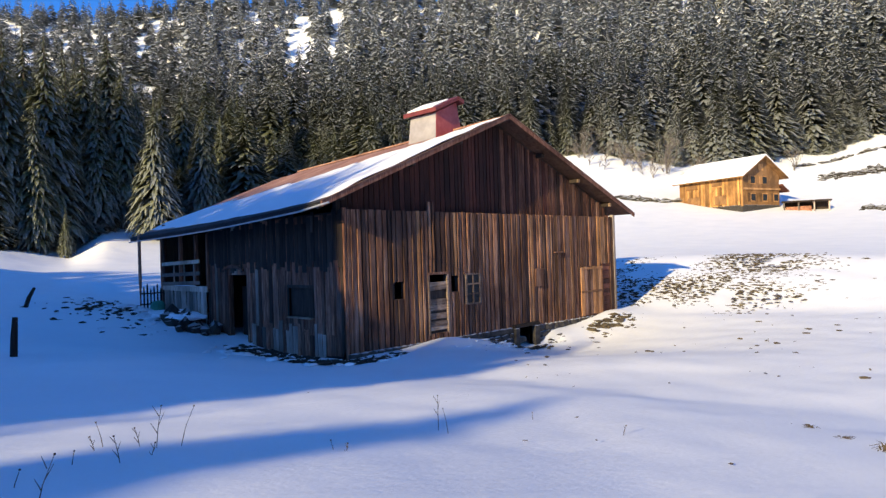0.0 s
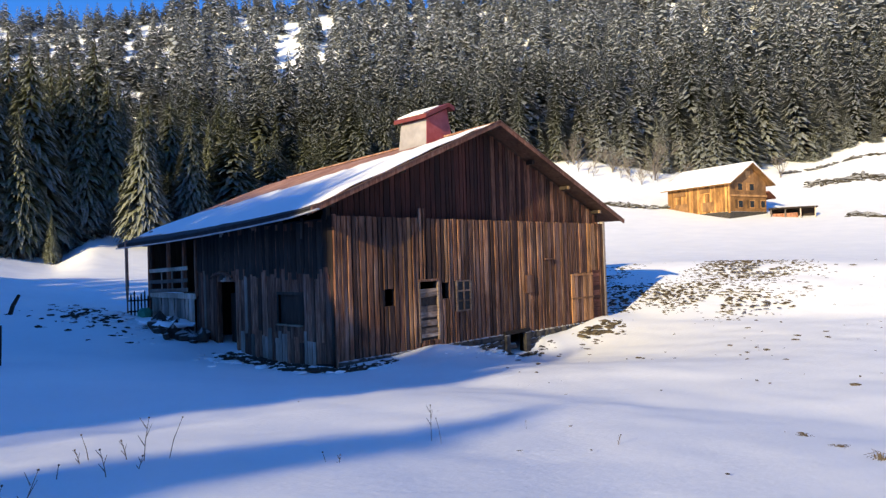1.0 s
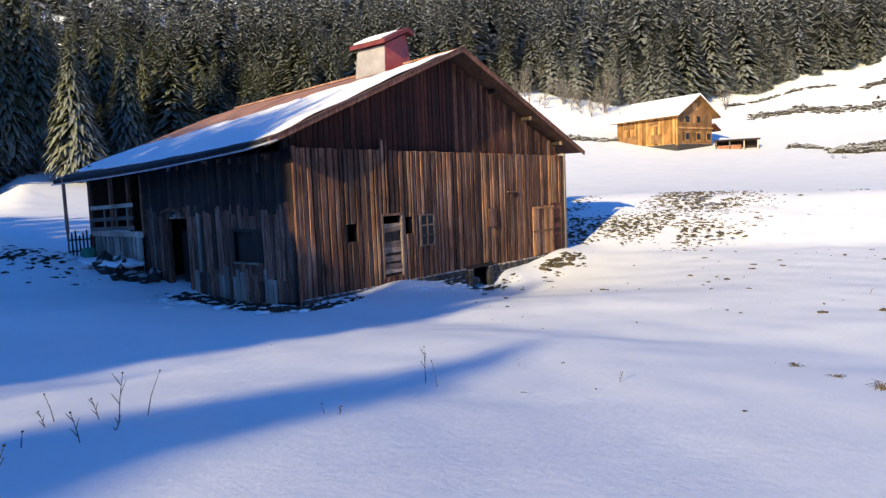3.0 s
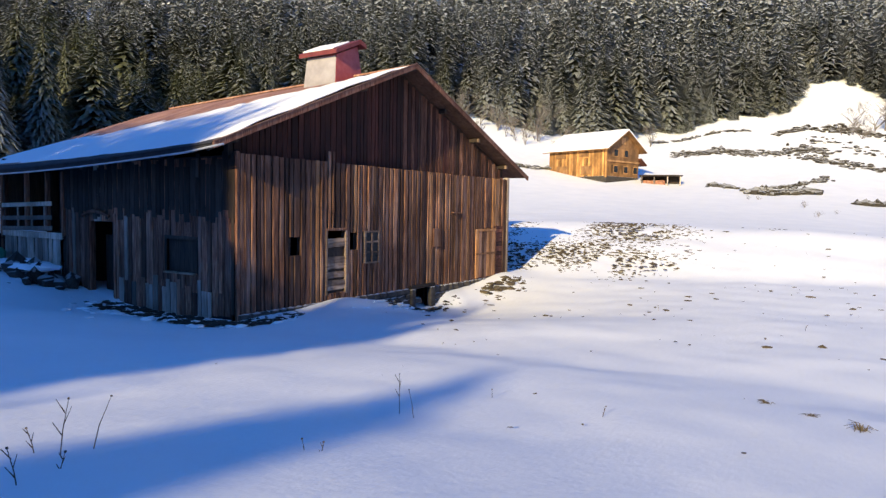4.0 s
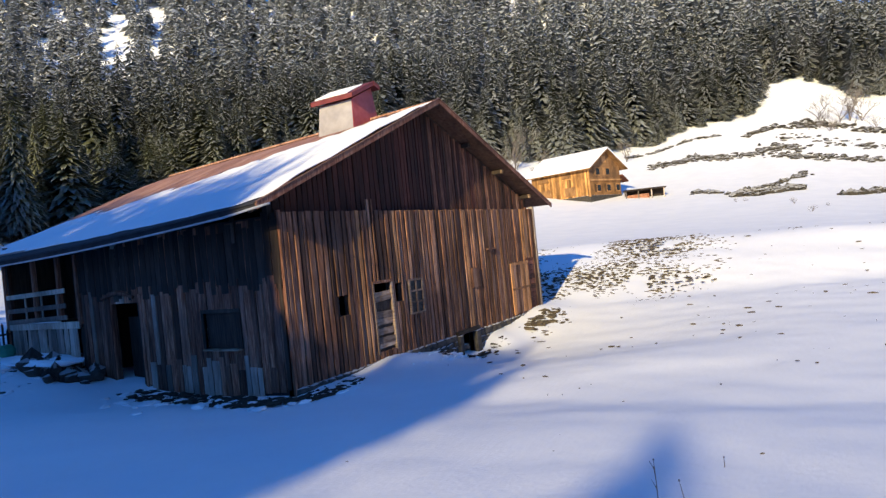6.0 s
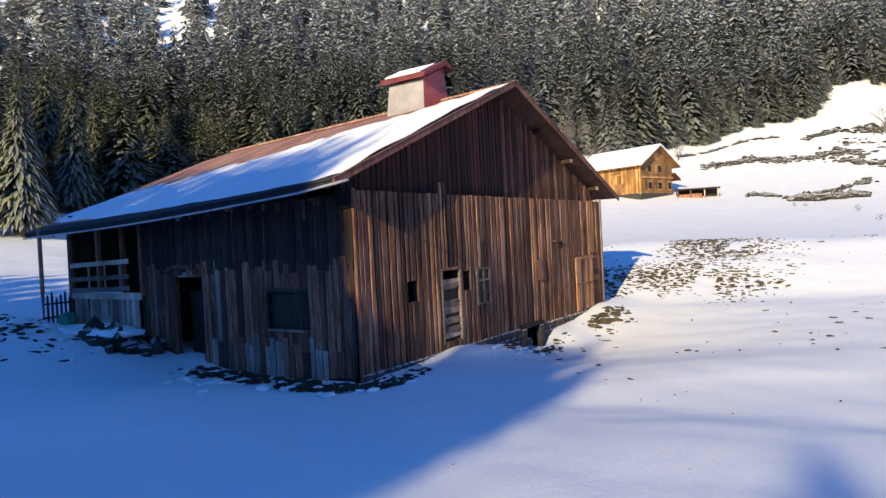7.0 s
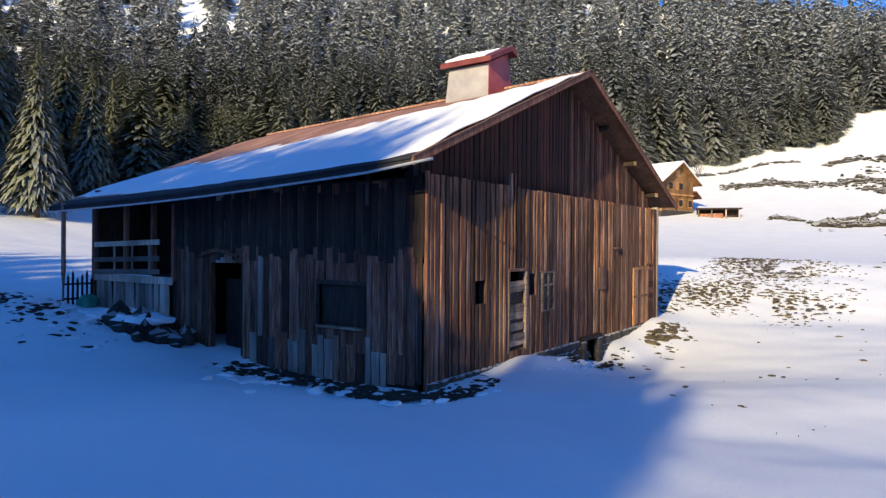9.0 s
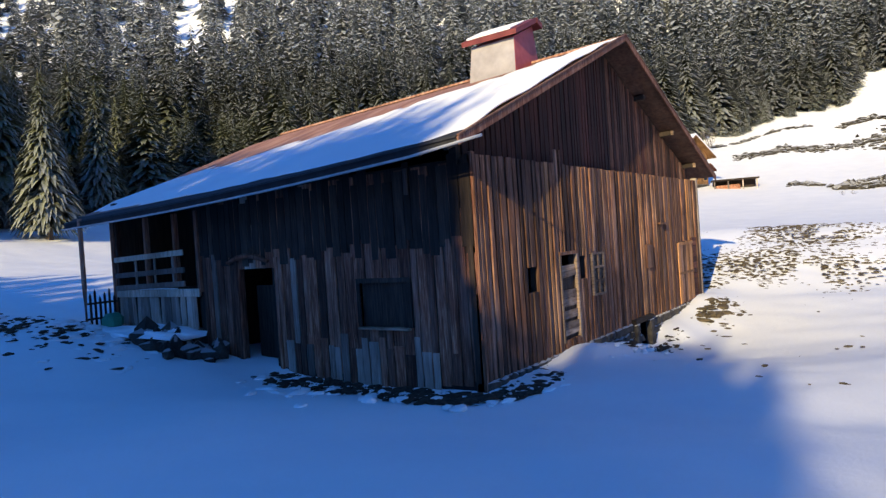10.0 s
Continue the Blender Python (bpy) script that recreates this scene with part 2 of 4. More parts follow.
def wall_with_holes(u0, u1, z0, z1, holes, place):
    """A slab cut by openings: cells between all edges, left out where an opening lies. place(u, v, z) puts a corner."""
    us = sorted({u0, u1, *[a for h in holes for a in h[:2]]})
    zs = sorted({z0, z1, *[a for h in holes for a in h[2:]]})
    bm = bmesh.new()
    for a, c in zip(us, us[1:]):
        for d, e in zip(zs, zs[1:]):
            mu, mz = (a + c) / 2, (d + e) / 2
            if any(h[0] < mu < h[1] and h[2] < mz < h[3] for h in holes):
                continue
            for v in add_box(bm, a, c, 0, 1, d, e):
                v.co = place(v.co.x, v.co.y, v.co.z)
    bmesh.ops.remove_doubles(bm, verts=bm.verts[:], dist=0.0005)
    return bm


# ---------------------------------------------------------------- ground
def sm(a, c, v):
    t = np.clip((v - a) / (c - a), 0, 1)
    return t * t * (3 - 2 * t)


AZ = [-180, -30, 5, 11, 15.5, 18, 22, 28, 34, 45, 55, 59, 65, 71, 76.6, 80, 84, 86, 88, 92.5, 105, 130, 180]
EDGE = [999, 999, 78, 82, 86, 88, 96, 108, 135, 140, 150, 155, 158, 165, 182, 192, 204, 225, 235, 225, 215, 999, 999]   # where the forest begins
FOOT = [90, 90, 78, 82, 86, 88, 96, 108, 135, 140, 150, 155, 158, 165, 182, 192, 204, 225, 235, 225, 215, 150, 130]    # where the hillside begins
RISE = [3, 3, 2.0, 1.3, 0.6, 2.3, 2.7, 3.2, 4.5, 6.2, 7.6, 8.0, 6.5, 6.1, 6.4, 7.4, 7.5, 9.6, 10.0, 7.6, 6, 4, 3]      # how high the hillside's foot lies, degrees
CREST = [10, 12, 17.5, 19.2, 19.8, 20.2, 20.8, 22.0, 22.4, 22.6, 22.5, 22.4, 22, 21.4, 20.4, 19.3, 18.2, 17.6, 16.8, 14.4, 13.0, 12, 10]  # height of the skyline, degrees


def near_z(x, y):
    h = 0.12 * np.sqrt(np.clip(-x, 0, None) ** 2 + 0.3) - 0.066 + 0.035 * np.clip(-y - 1, 0, 40) * sm(14, -4, x)
    h = np.minimum(h, 3.2)
    h = h - 0.72 * np.exp(-(((x - 9.3) / 5.2) ** 2) - ((y + 1.5) / 5.5) ** 2)
    # the thinly covered bank east of the barn
    e = np.clip(x - 15.5 + 0.45 * np.clip(y, -14, 6), 0, None)
    h = h + 3.0 * (1 - np.exp(-e * e / (e + 2.5) / 10.0))
    k = np.clip(y - 4, 0, None)
    h = h + 0.115 * k * k / (k + 5.0) * sm(28, 14, x)
    h = h + 0.45 * np.exp(-(((x + 1.8) / 2.2) ** 2) - ((y - 12.5) / 4.0) ** 2)
    return h + 0.12 * np.exp(-(((x - 3.6) / 2.8) ** 2) - ((y + 1.0) / 2.0) ** 2) + 0.42 * np.exp(-(((y + 0.1) / 0.95) ** 2)) * (0.8 * sm(1.8, 4.6, x) * sm(8.0, 6.2, x) + sm(9.2, 10.2, x) * sm(18, 14, x)) - 0.12 * np.exp(-(((x + 0.6) / 1.2) ** 2) - ((y - 3.0) / 3.0) ** 2)


def ground_z(x, y):
    """Close by, a meadow with a bank; further off, a slope that steepens up to the skyline."""
    x, y = np.asarray(x, float), np.asarray(y, float)
    d = np.maximum(np.hypot(x + 11, y + 13), 0.01)
    az = np.degrees(np.arctan2(x + 11, y + 13))
    foot, rise = np.interp(az, AZ, FOOT), np.interp(az, AZ, RISE)
    crest = np.interp(az, AZ, CREST) - 1.6
    r = 45.0
    low = np.degrees(np.arctan2(near_z((x + 11) * r / d - 11, (y + 13) * r / d - 13) - 3.2, r))
    t = np.clip((d - r) / (foot - r), 0, 1)
    up = np.clip((d - foot) / (370 - foot), 0, 1)
    angle = low + (rise - low) * t ** 1.42 + (crest - rise) * up
    far = 3.2 + np.tan(np.radians(angle)) * np.minimum(d, 370)
    w = sm(38, 45, d)
    return near_z(x, y) * (1 - w) + far * w


def gz(x, y):
    return float(ground_z(x, y))


def spread(lo, hi, step, grow, end):
    mid = list(np.arange(lo, hi + step / 2, step))
    up, s, v = [], step, hi
    while v < end:
        s = min(s * grow, 60)
        v += s
        up.append(v)
    down, s, v = [], step, lo
    while v > -end:
        s = min(s * grow, 60)
        v -= s
        down.append(v)
    return np.array(down[::-1] + mid + up)


def build_ground():
    xs, ys = spread(-16, 24, 0.3, 1.055, 1600), spread(-20, 18, 0.3, 1.055, 1600)
    X, Y = np.meshgrid(xs, ys)
    Z = ground_z(X, Y)
    near = (np.abs(X) < 70) & (np.abs(Y) < 70)
    wob = np.zeros_like(Z)
    for i, j in zip(*np.nonzero(near)):
        p = Vector((X[i, j], Y[i, j], 0.0))
        wob[i, j] = 0.11 * noise.noise(p * 0.22) + 0.035 * noise.noise(p * 0.9) + 0.016 * noise.noise(p * 2.3)
    Z = Z + wob
    nx, ny = len(xs), len(ys)
    idx = np.arange(nx * ny).reshape(ny, nx)
    quads = np.stack([idx[:-1, :-1], idx[:-1, 1:], idx[1:, 1:], idx[1:, :-1]], -1).reshape(-1, 4)
    me = bpy.data.meshes.new("ground")
    me.from_pydata(np.stack([X, Y, Z], -1).reshape(-1, 3).tolist(), [], quads.tolist())
    me.polygons.foreach_set("use_smooth", np.ones(len(me.polygons), bool))
    ob = part("ground", me, M_SNOW, None)
    tagged(ob, "snow-covered alpine meadow rising to wooded slopes", "ground", kind="structure")


build_ground()


# ---------------------------------------------------------------- barn
W, L, TOP = 15.35, 12.85, 4.4         # gable width, depth, height of the plated wall
RIDGE_X, FRONT, BACK = 7.36, -0.42, 13.75
RECESS = 0.30                          # the upper gable stands back
rng = random.Random(4)


def eave_z(y):
    return 4.56 - 0.036 * (y - FRONT) - 0.10 * math.sin(math.pi * min(max((y - FRONT) / 14, 0), 1))


def ridge_z(y):
    return 8.03 - 0.038 * (y - FRONT)


def roof_z(x, y, side=None):
    """The roof's underside."""
    if x <= RIDGE_X:
        return eave_z(y) + (ridge_z(y) - eave_z(y)) * (x + 1.02) / (RIDGE_X + 1.02) - 0.1
    return 4.56 + (ridge_z(y) - 4.56) * (16.42 - x) / (16.42 - RIDGE_X) - 0.1


barn = thing("barn", "weathered timber-clad alpine barn with snow on its rusty roof", "barn")

# openings: (from, to, bottom, top)
G_HOLE, G_DOOR, G_VENT = (1.95, 2.37, 1.60, 2.14), (3.42, 4.28, 0.35, 2.30), (4.52, 4.86, 1.67, 2.22)
G_WIN, G_SIDE, G_CELLAR = (5.22, 5.96, 1.20, 2.24), (14.18, 14.93, 0.0, 2.30), (8.0, 8.98, -1.2, 0.10)
S_WIN, S_DOOR = (1.74, 3.05, 1.12, 2.04), (5.72, 7.15, -0.2, 2.45)

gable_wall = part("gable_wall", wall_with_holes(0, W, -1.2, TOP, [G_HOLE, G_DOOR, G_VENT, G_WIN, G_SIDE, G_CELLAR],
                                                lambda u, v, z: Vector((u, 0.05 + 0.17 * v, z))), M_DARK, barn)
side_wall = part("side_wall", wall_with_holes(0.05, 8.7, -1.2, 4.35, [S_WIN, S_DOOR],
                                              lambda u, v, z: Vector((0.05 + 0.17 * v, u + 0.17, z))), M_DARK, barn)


def gable_polygon(y0, y1, lift):
    pts = [(0.0, TOP - 0.2), (W, TOP - 0.2), (W, roof_z(W, y0) - lift), (RIDGE_X, roof_z(RIDGE_X, y0) - lift), (0.0, roof_z(0, y0) - lift)]
    vs = [(x, y0, z) for x, z in pts] + [(x, y1, z) for x, z in pts]
    fs = [(0, 1, 2, 3, 4), (9, 8, 7, 6, 5)] + [(k, k + 5, (k + 1) % 5 + 5, (k + 1) % 5) for k in range(5)]
    return mesh_of("gable", vs, fs)


upper_gable = part("upper_gable", gable_polygon(RECESS + 0.04, RECESS + 0.2, 0.02), M_DARK, barn)
part("ledge", box(0.0, W, 0.05, RECESS + 0.2, TOP - 0.28, TOP - 0.16, 0.01), M_DARK, barn)
part("back_wall", box(0.0, W, L, L + 0.2, -1.0, 4.6), M_DARK, barn)
part("back_gable", gable_polygon(L, L + 0.2, 0.02), M_DARK, barn)
part("far_wall", box(W - 0.2, W, 0.3, L, -1.0, 4.5), M_SIDE, barn)
part("floor", box(0.25, W - 0.25, 0.3, L - 0.1, 0.0, 0.12), M_DARK, barn)
part("inner_wall", box(1.9, 2.05, 8.7, L, -0.5, 4.6), M_DARK, barn)
part("cross_wall", box(0.25, 2.0, 8.72, 8.86, -0.8, 4.3), M_DARK, barn)

# board meshes: one metre square, shared; width along x, face towards -y
BOARDS = []
for k in range(5):
    vs, fs = [], []
    rows = 5
    for r in range(rows):
        z = r / (rows - 1)
        s, e = rng.uniform(-0.05, 0.05), rng.uniform(-0.05, 0.05)
        if r == 0:
            z += rng.uniform(0, 0.004)
        bow = rng.uniform(-0.12, 0.12)
        for x, y in ((0.02 + s, 0.0), (0.02 + s, -0.75), (0.10 + s, -1.0 + bow), (0.90 + e, -1.0 - bow), (0.98 + e, -0.75), (0.98 + e, 0.0)):
            vs.append((x, y, z))
    for r in range(rows - 1):
        for q in range(6):
            a, c = r * 6 + q, r * 6 + (q + 1) % 6
            fs.append((a, c, c + 6, a + 6))
    fs += [(5, 4, 3, 2, 1, 0), tuple(range(24, 30))]
    BOARDS.append((vs, fs))


def board_set(mat):
    out = []
    for vs, fs in BOARDS:
        me = mesh_of("plank", vs, fs)
        me.materials.append(mat)
        out.append(me)
    return out


SETS = {m.name: board_set(m) for m in (M_GABLE, M_UPPER_SHADED, M_HALF_SHADE, M_SIDE, M_PALE, M_ORANGE, M_DARK, M_REDWOOD, M_SLAT)}


def plank(mat, parent, x, y, z, width, thick, height, turn=0.0, lean=0.0, name="plank"):
    ob = new(name, rng.choice(SETS[mat.name]))
    ob.parent = parent
    ob.location = (x, y, z)
    ob.rotation_euler = (0, radians(lean), radians(turn))
    ob.scale = (width, thick, height)
    return ob


def spans(lo, hi, u, w, holes):
    """What is left of lo..hi beside the openings that the board u..u+w crosses."""
    out = [(lo, hi)]
    for a, c, d, e in holes:
        if a < u + 0.5 * w < c:
            out = [s for p, q in out for s in ((p, min(q, d)), (max(p, e), q)) if s[1] - s[0] > 0.04]
    return out


# gable, lower boards
u = 0.0
holes = [G_HOLE, G_DOOR, G_VENT, G_WIN, G_SIDE, (12.42, 14.18, 0.1, 2.22), G_CELLAR]
while u < W - 0.05:
    w = min(rng.choice((0.13, 0.17, 0.2, 0.23, 0.27)), W - u)
    mid = u + w / 2
    low = 0.14 - 0.10 * max(0, (mid - 6) / 3) if mid < 9 else 0.05
    low = low + rng.uniform(-0.28, -0.04)
    if mid < 7:
        low = min(low, gz(mid, -0.15) + 0.04)
    top = TOP + rng.uniform(-0.012, 0.012)
    if 3.4 < mid < 3.9:
        top += 0.32
    # more orange boards towards the east paint the gable's sunlit end
    mat = M_ORANGE if rng.random() < (0.75 if mid > 14.3 else 0.3 if mid > 10.5 else 0.05) else M_GABLE
    for a, c in spans(low, top, u, w, holes):
        plank(mat, gable_wall, u, 0.05 + rng.uniform(-0.006, 0.006), a, w - rng.uniform(0.02, 0.065), 0.035 + rng.uniform(0, 0.03), c - a,
              lean=rng.uniform(-0.25, 0.25))
    if rng.random() < 0.2 and not any(h[0] - 0.1 < u + w < h[1] + 0.1 for h in holes):
        plank(M_GABLE, gable_wall, u + w - 0.03, 0.012, low + 0.05, 0.05, 0.025, top - low - 0.1, name="batten")
    u += w

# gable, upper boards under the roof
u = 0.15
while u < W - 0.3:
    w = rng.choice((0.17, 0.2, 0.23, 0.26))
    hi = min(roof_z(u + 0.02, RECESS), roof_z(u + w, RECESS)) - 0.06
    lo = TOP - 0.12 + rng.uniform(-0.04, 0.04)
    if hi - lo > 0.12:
        # boards lighten eastwards, painting the way out of the overhang's shadow
        mat = (M_GABLE if u > 11 and rng.random() < 0.3 else M_HALF_SHADE) if rng.random() < (u - 6.5) / 5.0 else M_UPPER_SHADED
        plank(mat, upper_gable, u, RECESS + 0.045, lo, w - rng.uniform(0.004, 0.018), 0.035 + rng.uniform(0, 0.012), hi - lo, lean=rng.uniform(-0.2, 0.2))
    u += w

# side wall boards: width runs along y, the face looks west
u = 0.0
while u < 8.6:
    w = rng.choice((0.17, 0.2, 0.24, 0.28))
    low = 0.02 + rng.uniform(-0.2, 0.2)
    for a, c in spans(low, 4.3 if rng.random() < 0.55 else 2.95 + rng.uniform(-0.5, 0.6), u, w, [S_WIN, S_DOOR]):
        mat = M_PALE if rng.random() < 0.05 else M_SIDE
        plank(mat, side_wall, 0.05 + rng.uniform(-0.005, 0.005), u + w, a, w - rng.uniform(0.005, 0.02), 0.035 + rng.uniform(0, 0.015), c - a, -90,
              lean=rng.uniform(-0.3, 0.3))
    # extra dark boards put the eave's shade onto the upper side wall
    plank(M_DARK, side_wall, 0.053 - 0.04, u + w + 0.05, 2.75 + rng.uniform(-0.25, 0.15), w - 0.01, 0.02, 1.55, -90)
    if 0.9 < u < 5.4:
        plank(M_PALE if rng.random() < 0.75 else M_SIDE, side_wall, 0.012, u + w, -0.35, w - rng.uniform(0.008, 0.03), 0.025, 1.12 + rng.uniform(-0.22, 0.2), -90, lean=rng.uniform(-1, 1), name="skirting_board")
    u += w
for y, z0, h in ((0.72, 0.65, 2.2), (3.3, 0.85, 1.75)):
    plank(M_SIDE, side_wall, 0.02, y, z0, 0.13, 0.03, h, -90, name="batten")
part("hanging_board", box(-0.06, -0.02, 1.52, 1.62, 3.78, 4.3, 0.006), M_PALE, barn, "short pale hanging board")
part("corner_post", box(0.0, 0.12, 0.0, 0.12, -0.4, TOP + 0.05, 0.02), M_SIDE, barn)
part("corner_post", box(W - 0.12, W + 0.06, -0.02, 0.2, -0.5, TOP + 0.1, 0.02), M_PALE, barn)

# side window with its sill and frame
window = part("window", box(-0.005, 0.03, S_WIN[0] - 0.09, S_WIN[0] + 0.01, S_WIN[2], S_WIN[3], 0.006), M_DARK, barn)
part("jamb", box(-0.005, 0.03, S_WIN[1] - 0.01, S_WIN[1] + 0.09, S_WIN[2], S_WIN[3], 0.006), M_DARK, window)
part("head", box(-0.008, 0.03, S_WIN[0] - 0.09, S_WIN[1] + 0.09, S_WIN[3], S_WIN[3] + 0.1, 0.006), M_DARK, window)
part("sill", box(-0.10, 0.1, S_WIN[0] - 0.05, S_WIN[1] + 0.02, S_WIN[2] - 0.05, S_WIN[2], 0.008), M_SLAT, window, "pale window sill")
# added dark panel fills the opening, in place of the unlit inside
part("shutter", box(0.09, 0.12, S_WIN[0], S_WIN[1], S_WIN[2], S_WIN[3]), M_DARK, window, "dark panel standing in for the unlit window opening")

# side doorway: jambs and a bent head board
doorway = part("doorway", box(-0.03, 0.2, S_DOOR[0] - 0.1, S_DOOR[0] + 0.02, -0.1, 2.7, 0.012), M_SIDE, barn)
part("jamb", box(-0.03, 0.2, S_DOOR[1] - 0.02, S_DOOR[1] + 0.1, -0.1, 2.7, 0.012), M_SIDE, doorway)
pts = [(-0.06, 5.9 + 1.55 * t, 2.62 + 0.16 * math.sin(math.pi * t)) for t in (0, 0.25, 0.5, 0.75, 1)]
part("bent_head", mesh_of("bent_head", *tube(pts, [0.05, 0.07, 0.07, 0.07, 0.05], 6)), M_SIDE, doorway)
# dark panel added behind the doorway for the darkness of the barn inside
part("door_leaf", box(0.55, 0.6, S_DOOR[0], S_DOOR[1], 0, 2.0), M_DARK, doorway, "dark panel standing in for the unlit doorway")

# gable door: loose horizontal slats
door = part("door", box(3.36, 3.44, -0.02, 0.06, 0.3, 2.34, 0.008), M_SLAT, barn, "rickety door of pale slats")
part("jamb", box(4.26, 4.35, -0.02, 0.06, 0.3, 2.34, 0.008), M_SLAT, door)
part("head", box(3.36, 4.35, -0.025, 0.06, 2.30, 2.38, 0.008), M_GABLE, door)
z = 0.42
while z < 1.95:
    h = rng.uniform(0.13, 0.2)
    ob = part("slat", box(3.44, 4.27, 0.0, 0.03, -h / 2, h / 2, 0.006), M_SLAT, door)
    ob.location = (0, rng.uniform(0.01, 0.04), z + h / 2)
    ob.rotation_euler = (0, radians(rng.uniform(-2.5, 2.5)), 0)
    z += h + rng.uniform(0.04, 0.1)
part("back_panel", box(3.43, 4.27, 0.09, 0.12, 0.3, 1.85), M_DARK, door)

# small paned window
small = part("window", box(G_WIN[0] - 0.03, G_WIN[0] + 0.045, -0.02, 0.05, G_WIN[2], G_WIN[3], 0.006), M_SLAT, barn, "small pale-framed window with six panes")
part("jamb", box(G_WIN[1] - 0.045, G_WIN[1] + 0.03, -0.02, 0.05, G_WIN[2], G_WIN[3], 0.006), M_SLAT, small)
for z in (G_WIN[2], (G_WIN[2] * 2 + G_WIN[3]) / 3, (G_WIN[2] + 2 * G_WIN[3]) / 3, G_WIN[3]):
    part("glazing_bar", box(G_WIN[0] - 0.02, G_WIN[1] + 0.02, -0.016, 0.045, z - 0.028, z + 0.028, 0.005), M_SLAT, small)
xm = (G_WIN[0] + G_WIN[1]) / 2
part("mullion", box(xm - 0.025, xm + 0.025, -0.018, 0.045, G_WIN[2], G_WIN[3], 0.005), M_SLAT, small)
for a, c in ((G_WIN[0], xm), (xm, G_WIN[1])):
    for k in range(3):
        d = (G_WIN[3] - G_WIN[2]) / 3
        part("pane", box(a + 0.03, c - 0.02, 0.028, 0.034, G_WIN[2] + k * d + 0.02, G_WIN[2] + (k + 1) * d - 0.02), M_GLASS, small)

# hatch, side door and its board panel
part("hatch", box(9.2, 9.72, -0.05, 0.0, 1.58, 2.28, 0.01, 0.01, rng), M_GABLE, barn, "grey patched hatch")
side_door = part("side_door", box(14.16, 14.24, -0.03, 0.06, 0.0, 2.34, 0.008), M_REDWOOD, barn, "dark red plank door")
z = 0.02
while z < 2.25:
    h = rng.uniform(0.16, 0.24)
    part("board", box(14.22, 14.95, 0.02, 0.05, z, min(z + h - 0.012, 2.3), 0.006), M_REDWOOD, side_door)
    z += h
panel = part("panel", box(12.42, 14.17, 0.0, 0.05, 0.1, 2.2, 0.004), M_GABLE, barn, "lighter boarded-up cart door")
u = 12.43
while u < 14.1:
    w = min(rng.uniform(0.18, 0.28), 14.17 - u)
    plank(rng.choice((M_GABLE, M_ORANGE)), panel, u, -0.003, 0.1 + rng.uniform(0, 0.05), w - 0.01, 0.03, 2.08, name="plank")
    u += w
part("rail", box(12.42, 14.17, -0.055, -0.036, 1.1, 1.18, 0.005), M_ORANGE, panel)
part("rail", box(12.42, 14.17, -0.055, -0.036, 2.1, 2.2, 0.005), M_ORANGE, panel)
part("ledge_board", box(10.5, 11.1, -0.1, 0.0, 2.86, 2.92, 0.008), M_GABLE, barn)

# veranda at the back of the side wall
veranda = part("veranda", box(-0.05, 1.9, 8.75, L, 1.80, 1.92, 0.01), M_SIDE, barn, "open veranda with pale rails")
part("edge_board", box(-0.09, -0.05, 8.7, L + 0.05, 1.78, 2.0, 0.008), M_PALE, veranda)
for y in (8.72, 9.75, 11.2, L - 0.06):
    part("post", box(-0.07, 0.07, y - 0.06, y + 0.06, 1.9, 4.05, 0.012), M_SIDE, veranda)
for z in (2.08, 2.45, 2.92):
    part("rail", beam((-0.10, 9.3, z + 0.06), (-0.10, L, z - 0.03), 0.15, 0.05, 0.008), M_PALE, veranda)
for y in (9.9, 10.8, 11.8):
    part("baluster", box(-0.06, -0.02, y - 0.04, y + 0.04, 1.95, 2.95, 0.006), M_PALE, veranda)
part("snow_strip", box(-0.12, 0.0, 9.7, 12.2, 2.0, 2.03, 0.01, 0.008, rng), M_SNOW, veranda, "thin snow strip")
u = 8.9
while u < L - 0.05:
    w = rng.choice((0.2, 0.26, 0.32))
    ob = plank(M_PALE, veranda, 0.0, u + w, 0.55, w - 0.02, 0.035, 1.28, -90, lean=rng.uniform(-5, 2))
    u += w
part("outer_post", mesh_of("outer_post", *tube([(-1.04, 12.85, 0.6), (-1.03, 12.86, 2.2), (-1.04, 12.84, 4.15)], [0.075, 0.07, 0.065], 8)), M_SIDE, barn, "round grey veranda post")
part("inner_post", mesh_of("inner_post", *tube([(-0.08, 12.95, 0.6), (-0.07, 12.95, 4.3)], [0.07, 0.065], 8)), M_SIDE, barn)
part("tie", beam((-1.04, 12.85, 4.02), (1.5, 12.85, 4.3), 0.12, 0.14), M_DARK, barn)

# foundation stones, under the gable and beside the doorway
foundation = part("foundation", box(0.0, 8.0, -0.01, 0.2, -1.2, 0.12, 0.01), M_STONE, barn, "rough stone foundation")
part("footing", box(8.98, W, -0.01, 0.2, -1.2, 0.06, 0.01), M_STONE, foundation)
STONES = []
for k in range(6):
    bm = bmesh.new()
    bmesh.ops.create_icosphere(bm, subdivisions=1, radius=0.5)
    for v in bm.verts:
        v.co = Vector([max(-0.36, min(0.36, q * rng.uniform(0.8, 1.25))) / 0.72 for q in v.co])
    me = bpy.data.meshes.new("stone")
    bm.to_mesh(me)
    bm.free()
    me.materials.append(M_STONE)
    STONES.append(me)


